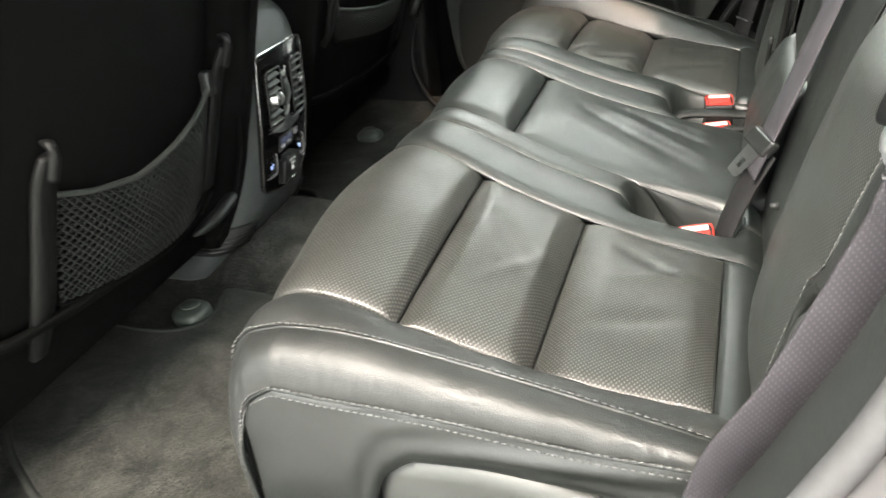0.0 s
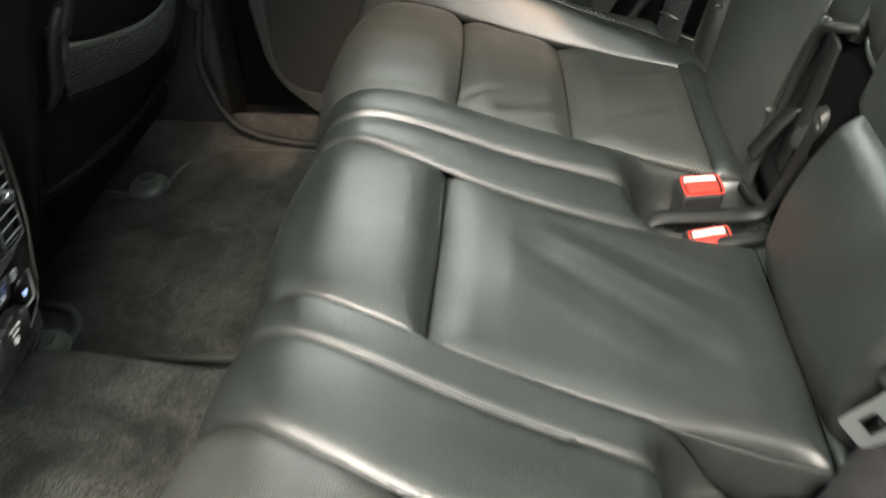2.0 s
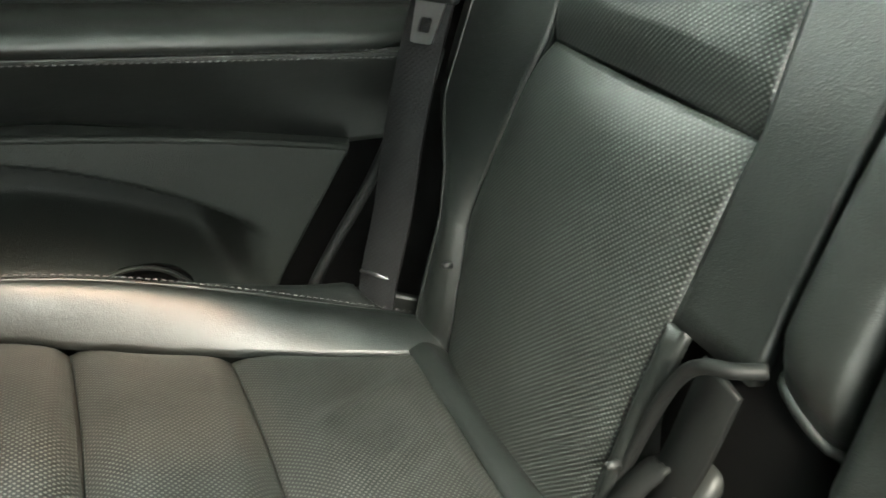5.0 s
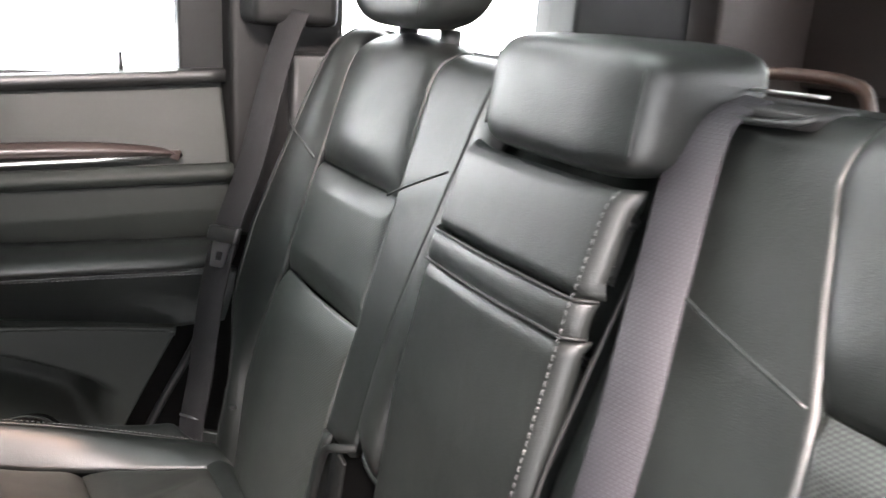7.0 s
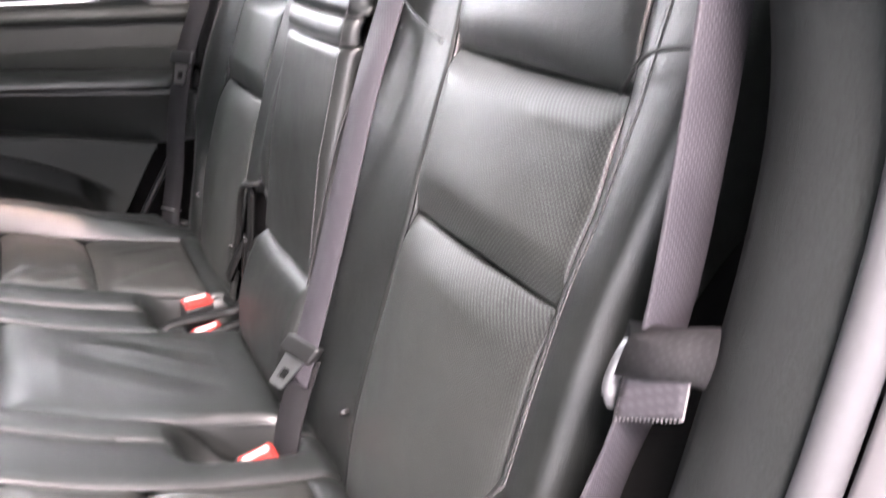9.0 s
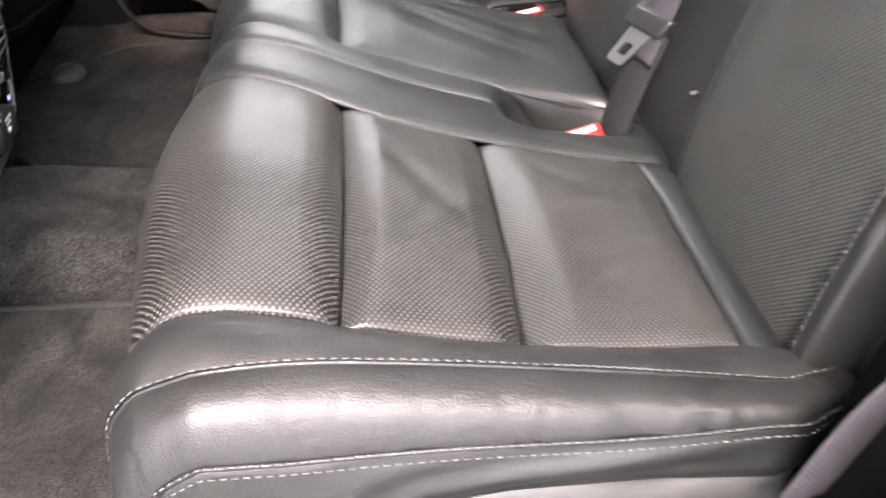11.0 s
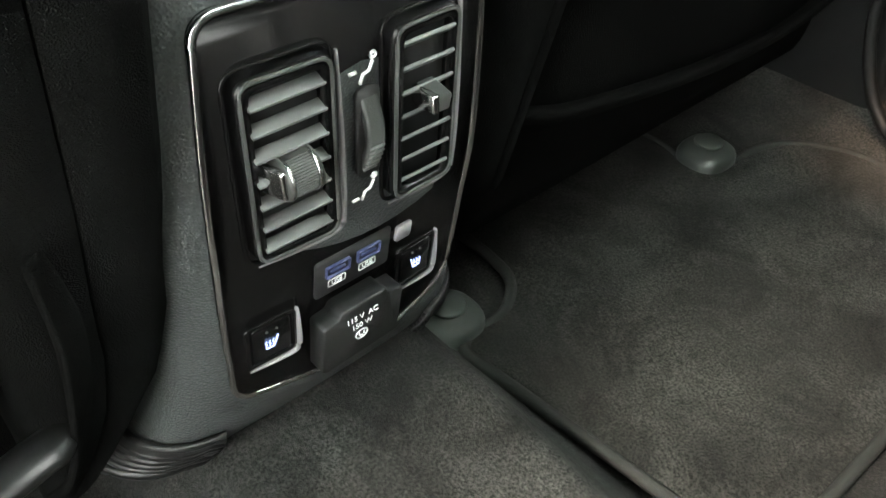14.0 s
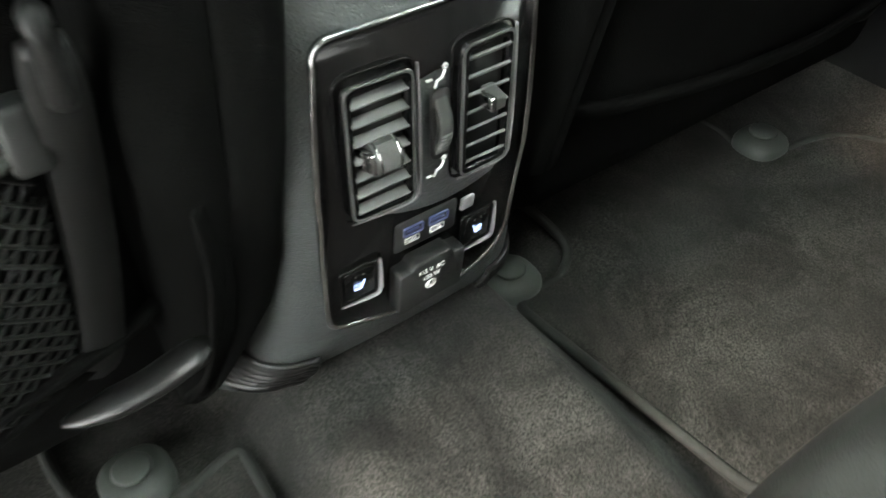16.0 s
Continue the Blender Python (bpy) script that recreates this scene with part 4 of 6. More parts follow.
def backrest(ob, y_out, y_io, y_ii, y_in, side):
    """One backrest: two perforated pads, a plain top, outer and inner columns. The side lines are functions of x."""

    def p(nm, s0, s1, a, b, dips, bulge, mat, lab="", extra=0.0, n=64, m=56):
        l, r = (a, b) if side < 0 else (b, a)
        part(nm, grid_shell(pad(BACK, s0, s1, l, r, dips, bulge, False, None, extra), n, m), mat, ob, lab)

    e0, e1 = (0.004, 0.003) if side < 0 else (0.003, 0.004)
    p("lower_pad", 0.3, 3, y_io, y_ii, (0, D, e0, e1), 0.014, PERF_BACK, "perforated leather pad")
    p("upper_pad", 3, 5, y_io, y_ii, (D, D, e0, e1), 0.010, PERF_BACK, "perforated leather pad")
    p("top_pad", 5, 10, y_io, y_ii, (D, 0, e0, e1), 0.016, LEATHER, "plain leather top pad", n=46)
    p("inner_column", 0.3 if side < 0 else 2.15, 10, y_ii, const(y_in), (0, 0, 0.0, 0.0), 0.0, LEATHER, "", -0.003, n=70, m=18)
    if side > 0:
        p("inner_column_foot", 0.3, 2.15, y_ii, lambda x: y_ii(x) - 0.021, (0, 0, 0.0035, 0.0), 0.006, LEATHER, n=24, m=10)

    def outer(u, v):
        s = 0.3 + 9.7 * u
        k = 1 - v if side < 0 else v
        q, n = along(BACK, s)
        a, b = y_io(q[0]), y_out(q[0])
        y = a + (b - a) * min(1.0, k * 1.5)
        d = 0.016 * math.sin(math.pi * min(1.0, k * 1.1)) - 0.004 * bump1(k * 0.08, 0.008)
        depth = 0.10 * max(0.0, (k - 0.55) / 0.45) ** 1.5
        w = 0.012 * math.sin(math.pi * min(1, max(0, (k - 0.4) / 0.6)))
        return q[0] + n[0] * d + depth, y + side * w, q[1] + n[1] * d - 0.02 * max(0.0, k - 0.6) * (1 if s > 8 else 0)

    bolster = part("outer_bolster", grid_shell(outer, 70, 26), LEATHER, ob)
    for y, off in ((y_io, -0.0036), (y_ii, -0.0034)):
        part("piping", tube(seam_line(BACK, y, 0.4, 9.3, off - 0.0012), 0.0010, 6), VOID, ob)
    q, n = along(BACK, 5)
    a = Vector((q[0] - 0.010, y_ii(q[0]), q[1] + 0.002))
    b = Vector((q[0] + 0.012, y_in - side * 0.005, q[1] + 0.05))
    part("seam", tube(smooth_line([a, a.lerp(b, 0.5) + Vector((-0.006, 0, 0)), b], 12), 0.0016, 6), LEATHER, ob)
    c0, c1 = Vector((q[0] - 0.006, y_io(q[0]), q[1])), Vector((q[0] - 0.004, y_out(q[0]), q[1] + 0.042))
    part("seam", tube(smooth_line([c0, c0.lerp(c1, 0.5) + Vector((-0.012, 0, 0.012)), c1], 12), 0.0018, 6), BLACK, ob)
    for k0 in (0.26, 0.31) if side < 0 else (0.47, 0.53):
        line = [Vector(outer(k / 99, 1 - k0 if side < 0 else k0)) + Vector((-0.0012, 0, 0)) for k in range(100)]
        part("stitching", stitches(line if side < 0 else line[36:], (-1, 0, 0), 0.0042, 0.003, 0.00045), THREAD, bolster, "pale double stitching")
    line = [Vector(outer(k / 99, 1 - 0.285 if side < 0 else 0.50)) for k in range(100)]
    part("seam", tube(line, 0.0014, 6), LEATHER, bolster)
    lo, hi = sorted((y_in + side * 0.012, y_out(0.42) - side * 0.02))

    def shell(u, v):
        q, n = along(BACK, 0.4 + 8.4 * u)
        return q[0] + 0.03, lo + (hi - lo) * v, q[1]

    part("back_shell", grid_shell(shell, 30, 6, 0.06), FELT, ob, "dark felt back shell")
    for y, z in ((y_ii(0.36) - side * 0.012, 0.332), (y_io(0.36) + side * 0.004, 0.335)):
        part("trim_clip", tube([(0.340, y, z), (0.350, y, z)], [0.003, 0.0045], 10), PLASTIC, ob)
    return ob


near_back = backrest(thing("car_seat", "upright wide rear car seat, black leather, perforated pads, pale stitching", "car seat", "rear seat backs", (0.4, -0.40, 0.2)),
                     line_of((0.34, -0.606), (0.3725, -0.611), (0.3755, -0.660), (0.43, -0.667), (0.47, -0.668), (0.50, -0.665), (0.55, -0.660)), line_of((0.35, -0.59), (0.41, -0.603), (0.44, -0.605), (0.47, -0.592), (0.50, -0.572), (0.535, -0.554), (0.565, -0.548)),
                     line_of((0.35, -0.312), (0.385, -0.335), (0.41, -0.342), (0.47, -0.311), (0.494, -0.287), (0.53, -0.255)), -0.135, -1)
far_back = backrest(thing("car_seat", "upright narrow rear car seat, black leather with perforated pads", "car seat", "rear seat backs", (0.4, 0.38, 0.2)),
                    line_of((0.34, 0.60), (0.362, 0.585), (0.371, 0.605), (0.386, 0.665), (0.42, 0.67), (0.50, 0.655), (0.55, 0.63)), line_of((0.345, 0.545), (0.365, 0.560), (0.385, 0.543), (0.41, 0.518), (0.475, 0.545), (0.53, 0.575)),
                    line_of((0.35, 0.272), (0.386, 0.261), (0.412, 0.256), (0.47, 0.285), (0.53, 0.32)), 0.188, 1)

part("notch_rim", tube(smooth_line([(0.347, -0.608, 0.345), (0.353, -0.612, 0.395), (0.361, -0.627, 0.426), (0.369, -0.648, 0.435), (0.380, -0.664, 0.436), (0.396, -0.672, 0.430)], 36), 0.0055, 10), LEATHER, near_back, "rolled leather edge round the cut-out")
for side, yy in ((-1, -0.64), (1, 0.625)):
    br = thing("seat_bracket", "black plastic hinge bracket at the foot of the backrest", "bracket", "seat brackets", (0.39, yy, 0.2))
    part("cover", box((0.405, yy - 0.028, 0.16), (0.47, yy + 0.028, 0.40), 0.012, 3), RAIL, br)
    part("hinge_cap", tube([(0.400, yy, 0.30), (0.408, yy, 0.30)], [0.013, 0.016], 20), PLASTIC, br, "round hinge cap")
    part("rib", box((0.400, yy - 0.004, 0.17), (0.408, yy + 0.004, 0.275), 0.002), RAIL, br)

# centre backrest with its fold-down armrest
centre = thing("middle_seat", "folded-up centre armrest in black leather with a stitched pull strap", "armrest", "", (0.4, 0.0, 0.3))


def centre_pad(z0, z1, proud, y0=-0.128, y1=0.122, bulge=0.004, roll=0.010):
    def fn(u, v):
        z = z0 + (z1 - z0) * u
        x = interp(z, (0.2, 0.335), (0.28, 0.345), (0.42, 0.372), (0.57, 0.410), (0.725, 0.465), (0.80, 0.49), (0.9, 0.53)) - proud * interp(z, (0.36, -0.15), (0.73, 1.0))
        e = min(u, 1 - u) * (z1 - z0)
        f = min(v, 1 - v) * (y1 - y0)
        x += roll * bump1(e, 0.006) + 0.016 * bump1(f, 0.008) - bulge * math.sin(math.pi * v)
        return x, y0 + (y1 - y0) * v, z

    return fn


armrest_body = part("armrest_body", grid_shell(centre_pad(0.405, 0.702, 0.036, roll=0.006), 60, 40, 0.05), LEATHER, centre, "smooth black leather")
part("pull_strap", grid_shell(centre_pad(0.703, 0.734, 0.039, roll=0.003), 10, 40, 0.012), LEATHER, centre, "leather pull strap")
part("armrest_top", grid_shell(centre_pad(0.735, 0.822, 0.036, roll=0.006), 24, 40, 0.05), LEATHER, centre)
part("lower_pad", grid_shell(lambda u, v: (lambda p: (p[0] - 0.034 * math.sin(math.pi * min(1, 0.12 + u * 0.86)) ** 0.5, p[1], p[2]))(centre_pad(0.24, 0.418, 0.0, -0.15, 0.10)(u, v)), 30, 40, 0.05), LEATHER, centre)
line = [Vector(centre_pad(0.43, 0.822, 0.036)(k / 79, 0.055)) + Vector((-0.002, 0, 0)) for k in range(80)]
part("stitching", stitches(line, (-1, 0, 0), 0.0045, 0.003, 0.0008), THREAD, armrest_body, "pale double stitching")
for z in (0.7035, 0.7345):
    part("seam", tube([Vector(centre_pad(z, z + 0.001, 0.036, roll=0.0)(0.5, k / 20)) + Vector((-0.001, 0, 0)) for k in range(21)], 0.0016, 6), BLACK, centre)
part("side_gap_piping", tube(seam_line(BACK, const(-0.131), 0.5, 8.6, 0.008), 0.0018, 6), BLACK, centre)


def side_pad(u, v):
    """Leather flank of the centre backrest, between the armrest and the far seat."""
    q, n = along(BACK, 2.17 + 6.4 * u)
    y = 0.124 + 0.060 * v
    h = 0.003 + 0.006 * math.sin(math.pi * v) - 0.012 * bump1(min(v, 1 - v) * 0.06, 0.006) - 0.02 * bump1(u, 0.02)
    return q[0] + n[0] * h, y, q[1] + n[1] * h + 0.012 * (1 - u) ** 8 * (2 * v - 1)


part("side_pad", grid_shell(side_pad, 60, 16, 0.02), LEATHER, centre)
part("side_pad_edge", tube([Vector(side_pad(0.0, k / 12)) for k in range(13)], 0.004, 8), LEATHER, centre, "rolled lower edge")
part("centre_backing", grid_shell(lambda u, v: (along(BACK, 0.2 + 8.0 * u)[0][0] + 0.03, -0.15 + 0.36 * v, along(BACK, 0.2 + 8.0 * u)[0][1]), 24, 6, 0.05), FELT, centre, "dark felt behind the armrest")


def head_restraint(label, x, y, z0, half, height, deep, posts=True):
    ob = thing("head_restraint", label, "head restraint", "rear head restraints", (x, y, z0 - 0.03))
    pillow = part("cushion", cushion_block(x, y, z0 + height / 2, deep, half, height / 2, 3.4 if posts else 5.0, 0.15, 64), LEATHER, ob)
    for sgn in (-1, 1):
        if posts:
            post = part("post", tube([(x + 0.01, y + sgn * 0.06, z0 - 0.05), (x + 0.01, y + sgn * 0.06, z0 + 0.03)], 0.006, 12), CHROME, ob, "steel post")
            part("post_collar", tube([(x + 0.01, y + sgn * 0.06, z0 - 0.02), (x + 0.01, y + sgn * 0.06, z0 + 0.002)], 0.014, 14), PLASTIC, post)
        part("seam", tube([(x - deep * (0.98 if posts else 0.87) + 0.15 * (z - z0 - height / 2), y + sgn * half * (0.72 if posts else 0.86), z) for z in np.linspace(z0 + 0.02, z0 + height - 0.02, 12)], 0.0016, 6), LEATHER, pillow)
    return ob


head_restraint("black leather head restraint on steel posts", 0.585, -0.40, 0.915, 0.15, 0.20, 0.055)
head_restraint("black leather head restraint with a tall cushion", 0.575, 0.43, 0.918, 0.15, 0.20, 0.055)
head_restraint("low wide black leather head restraint sunk between the backrests", 0.530, -0.026, 0.826, 0.116, 0.108, 0.075, False)

# ---- floor mats, console, front seats, belts ----


def mat_thing(label, outline, r, puck_places):
    ob = thing("floor_mat", label, "floor mat", "floor mats", (outline[0][0], outline[0][1], 0))
    rim = rounded_outline(outline, r, 6)
    n = len(rim)
    c = sum((Vector(p) for p in rim), Vector((0, 0))) / n
    vs, fs = [], []
    rows = 26
    for k in range(rows + 1):
        for p in rim:
            q = c + (Vector(p) - c) * (k / rows)
            vs.append((q.x, q.y, 0.008 + 0.0015 * noise.noise((q.x * 14, q.y * 14, 3))))
    for p in rim:
        vs.append((p.x, p.y, -0.004))
    for k in range(rows + 1):
        for i in range(n):
            j = (i + 1) % n
            fs.append((k * n + i, k * n + j, (k + 1) * n + j, (k + 1) * n + i))
    part("carpet_face", (vs, fs), MAT_PILE, ob)
    part("binding", tube([(p.x, p.y, 0.006) for p in rim], 0.0058, 8, True), BINDING, ob, "charcoal stitched edge binding")
    for x, y in puck_places:
        puck = thing("mat_fixing", "grey-green round plastic mat fixing on the carpet", "mat fixing", "mat fixings", (x, y, 0))
        part("knob", cushion_block(x, y, 0.010, 0.031, 0.031, 0.018, 2.6, 0, 28), MAT_KNOB, puck)
        part("cap", tube([(x, y, 0.029), (x, y, 0.0315)], [0.017, 0.015], 20), MAT_KNOB, puck)
    return ob


mat_thing("charcoal carpet mat with bound edge lying in the footwell", [(-0.225, 0.168), (-0.222, 0.69), (-0.44, 0.69), (-0.50, 0.655), (-0.518, 0.61), (-0.520, 0.565), (-0.548, 0.526), (-0.592, 0.541), (-0.63, 0.538), (-0.70, 0.53), (-0.70, 0.25), (-0.60, 0.252), (-0.545, 0.245), (-0.517, 0.205), (-0.522, 0.172), (-0.512, 0.145)],
          [0.03, 0.03, 0.02, 0.02, 0.02, 0.02, 0.02, 0.02, 0.02, 0.03, 0.03, 0.02, 0.025, 0.02, 0.012, 0.012], [(-0.543, 0.158), (-0.545, 0.552)])
mat_thing("charcoal carpet mat with bound edge under the near seat", [(-0.222, -0.69), (-0.225, -0.168), (-0.527, -0.153), (-0.522, -0.180), (-0.508, -0.212), (-0.515, -0.262), (-0.548, -0.288), (-0.60, -0.295), (-0.70, -0.295), (-0.68, -0.53), (-0.60, -0.60), (-0.50, -0.66)],
          [0.03, 0.03, 0.012, 0.012, 0.02, 0.025, 0.02, 0.02, 0.03, 0.03, 0.03, 0.03], [(-0.545, -0.238)])

# centre console, rear end
console = thing("centre_console", "black grained plastic centre console end with air vents and sockets", "console", "", (-0.5, 0, 0))
LEVELS = [(0.015, -0.565, 0.152), (0.05, -0.535, 0.148), (0.085, -0.503, 0.139), (0.11, -0.485, 0.129), (0.145, -0.4685, 0.119), (0.19, -0.4595, 0.115), (0.23, -0.4535, 0.112), (0.28, -0.4435, 0.110), (0.32, -0.440, 0.106), (0.39, -0.436, 0.103),
          (0.42, -0.437, 0.101), (0.445, -0.447, 0.099), (0.465, -0.470, 0.096), (0.475, -0.51, 0.092), (0.48, -0.58, 0.088)]


def console_skin(u, v):
    s = u * (len(LEVELS) - 1)
    i = min(int(s), len(LEVELS) - 2)
    pts = [Vector((a, b, c)) for a, b, c in LEVELS]
    a, b, c, d = pts[max(i - 1, 0)], pts[i], pts[i + 1], pts[min(i + 2, len(pts) - 1)]
    f = s - i
    z, x, w = 0.5 * (2 * b + (c - a) * f + (2 * a - 5 * b + 4 * c - d) * f * f + (3 * b - 3 * c + d - a) * f**3)
    t = 2 * v - 1
    # flat rear face, large rounded corners, sides running forward
    r = 0.045
    flat = w - r
    total = flat + r * math.pi / 2 + 0.45
    q = abs(t) * total
    if q < flat:
        y, back = q, 0.0
    elif q < flat + r * math.pi / 2:
        g = (q - flat) / r
        y, back = flat + r * math.sin(g), r * (1 - math.cos(g))
    else:
        y, back = w + 0.02 * (q - flat - r * math.pi / 2), r + (q - flat - r * math.pi / 2)
    bow = 0.006 * (y / w) ** 2 if back == 0 else 0.006
    return x - back - bow, math.copysign(y, t), z


part("console_body", grid_shell(console_skin, 70, 90, -0.004), CONSOLE, console)


def face(y, z, h=0.0):
    """A place on the console's rear face, h metres proud of it."""
    x = interp(z, (0.12, -0.481), (0.145, -0.469), (0.19, -0.460), (0.23, -0.454), (0.28, -0.444), (0.32, -0.4405), (0.39, -0.4365), (0.42, -0.438))
    return x + h - 0.05 * y * y / 0.09, y, z


def rim_of(y0, y1, z0, z1, r, n=6):
    return rounded_outline([(y0, z0), (y1, z0), (y1, z1), (y0, z1)], r, n)


bezel = rounded_outline([(-0.079, 0.166), (-0.02, 0.150), (0.03, 0.148), (0.079, 0.170), (0.082, 0.30), (0.079, 0.405), (-0.073, 0.407), (-0.082, 0.30)], [0.014, 0.03, 0.03, 0.028, 0.05, 0.014, 0.014, 0.05], 8)
part("vent_panel", plate(bezel, face, 0.006), GLOSS, console, "gloss black panel")
part("panel_rim", tube([Vector(face(*p, 0.005)) for p in bezel], 0.0022, 8, True), CHROME, console, "thin chrome rim")


def slat_vent(name, y0, y1, tilt, knob_y, knob_z, size=1.15):
    z0, z1 = 0.279, 0.379
    vent = part(name, ring_plate(rim_of(y0, y1, z0, z1, 0.007), rim_of(y0 + 0.005, y1 - 0.005, z0 + 0.005, z1 - 0.005, 0.005), lambda a, b, h: face(a, b, h + 0.003), 0.010), GLOSS, console, "vent frame")
    # grey rim colour stands for the highlight on the black frame
    part("frame_edge_glint", tube([Vector(face(*p, 0.0128)) for p in rim_of(y0 + 0.001, y1 - 0.001, z0 + 0.001, z1 - 0.001, 0.007)], 0.0011, 8, True), PLASTIC_GREY, vent)
    part("surround", tube([Vector(face(*p, 0.006)) for p in rim_of(y0 - 0.003, y1 + 0.003, z0 - 0.004, z1 + 0.003, 0.010)], 0.0012, 8, True), GLOSS, vent, "raised surround")
    part("vent_duct", plate(rim_of(y0 + 0.002, y1 - 0.002, z0 + 0.002, z1 - 0.002, 0.005), lambda a, b, h: face(a, b, h + 0.003), 0.0035), BLACK, vent)
    # lit right and lower sides of the vent recess, put into a pale bevel
    bevel = [(y1 + 0.0065, z1 - 0.004), (y1 + 0.007, (z0 + z1) / 2), (y1 + 0.0065, z0 + 0.006), (y1 + 0.002, z0 - 0.0065), ((y0 + y1) / 2, z0 - 0.0085), (y0 + 0.004, z0 - 0.0085)]
    part("bevel", tube(smooth_line([face(p, q, 0.0055) for p, q in bevel], 40), [0.0006 + 0.0026 * math.sin(math.pi * min(1.0, 0.12 + k / 42)) for k in range(40)], 8, squash=0.6), SATIN, vent, "satin grey bevel, on the lit sides only")
    rows = 7
    for k in range(rows):
        z = 0.2885 + 0.0131 * k
        bm = box((-0.0036, y0 + 0.004, -0.0010), (0.0036, y1 - 0.004, 0.0010), 0.0007, 2)
        x = face((y0 + y1) / 2, z, 0.0105)[0]
        part("slat", turned(bm, Matrix.Translation((x, 0, z)) @ Matrix.Rotation(radians(tilt), 4, "Y")), SLAT, vent)
    kx = face(knob_y, knob_z, 0.014)[0]
    if size > 1:
        # a ribbed drum with a chrome wedge at its near end
        drum = tube([(kx + 0.001, knob_y + dy, knob_z) for dy in (-0.0085, -0.0080, -0.0068, -0.0055, 0.0065, 0.0078, 0.0095, 0.0105)], [0.0085, 0.0108, 0.0112, 0.0104, 0.0104, 0.0112, 0.0108, 0.0085], 28)
        part("vent_knob", drum, PLASTIC_GREY, vent, "ribbed grey drum knob")
        for a in np.linspace(-1.25, 1.25, 21):
            c, s = 0.0104 * math.cos(a), 0.0104 * math.sin(a)
            part("knob_rib", tube([(kx + 0.001 + c, knob_y - 0.0052, knob_z + s), (kx + 0.001 + c, knob_y + 0.0062, knob_z + s)], 0.0004, 5), SLAT, vent)
        for dy in (-0.0064, 0.0074):
            part("knob_ring", tube([(kx + 0.001 + 0.0108 * math.cos(a), knob_y + dy, knob_z + 0.0108 * math.sin(a)) for a in np.linspace(0, 2 * math.pi, 28, endpoint=False)], 0.0008, 6, True), CHROME, vent, "thin chrome ring")
        part("knob_face", turned(box((-0.009, -0.0022, -0.0062), (0.0075, 0.0022, 0.0088), 0.0018, 3), Matrix.Translation((kx + 0.0015, knob_y - 0.0105, knob_z - 0.001)) @ Matrix.Rotation(radians(18), 4, "Z")), CHROME, vent, "bright chrome knob face")
    else:
        part("vent_knob", turned(box((-0.006, -0.0095 * size, -0.010 * size), (0.010, 0.0115 * size, 0.010 * size), 0.004 * size, 3), Matrix.Translation((kx, knob_y, knob_z)) @ Matrix.Rotation(radians(12), 4, "Y")), PLASTIC_GREY, vent, "small grey knob")
        part("knob_face", turned(box((-0.0055, -0.002, -0.0105 * size), (0.0115, 0.002, 0.0105 * size), 0.0016, 2), Matrix.Translation((kx, knob_y - 0.0105 * size, knob_z))), CHROME, vent, "bright chrome knob face")
    return vent


slat_vent("air_vent", -0.063, -0.017, 24, -0.042, 0.328)
slat_vent("air_vent", 0.017, 0.058, -42, 0.038, 0.338, 0.5)
# thumb wheel between the vents
part("wheel_slot", plate(rim_of(-0.001, 0.0125, 0.299, 0.351, 0.005), lambda a, b, h: face(a, b, h + 0.004), 0.0028), BLACK, console)
def wheel_at(z, y):
    return face(y, z, 0.003 + 0.010 * math.sin(math.pi * (z - 0.298) / 0.054))


thumb_wheel = part("thumb_wheel", grid_shell(lambda u, v: wheel_at(0.301 + 0.047 * u, 0.0012 + 0.0095 * v), 24, 6, -0.004), PLASTIC_GREY, console, "grey curved thumb wheel")
for k in range(6):
    z = 0.304 + 0.0032 * k
    part("wheel_rib", tube([Vector(wheel_at(z, 0.0018)), Vector(wheel_at(z, 0.0102))], 0.0012, 6), SLAT, thumb_wheel)


def airflow_symbol(cy, cz, arrow_low):
    k = 0.0055
    head = [(cy + 0.004 + 0.0014 * math.cos(a), cz + 0.0068 + 0.0014 * math.sin(a)) for a in np.linspace(0, 6.3, 9)]
    body = [(cy + 0.0038, cz + 0.004), (cy + 0.0018, cz - 0.0005), (cy - 0.0018, cz - 0.0015), (cy - 0.0036, cz - 0.006)]
    az = cz - 0.0045 if arrow_low else cz + 0.0008
    arrow = [(cy - 0.0095, az), (cy - 0.0055, az)]
    return [head, body, arrow]


part("symbol", join(*[tube([face(y, z, 0.0068) for y, z in p], 0.0009, 6) for p in airflow_symbol(0.0045, 0.360, False)]), PRINT, console, "white airflow symbol")
part("symbol", join(*[tube([face(y, z, 0.0068) for y, z in p], 0.0009, 6) for p in airflow_symbol(0.0045, 0.2915, True)]), PRINT, console, "white airflow symbol")

# sockets and switches under the vents
part("grey_square", plate(rim_of(0.0285, 0.0395, 0.2355, 0.2475, 0.0015, 3), lambda a, b, h: face(a, b, h + 0.0052), 0.0022, 0.0004), SATIN, console, "small satin grey square")
part("socket_recess", plate(rim_of(-0.027, 0.024, 0.222, 0.252, 0.003), lambda a, b, h: face(a, b, h + 0.0052), 0.0012), BLACK, console)


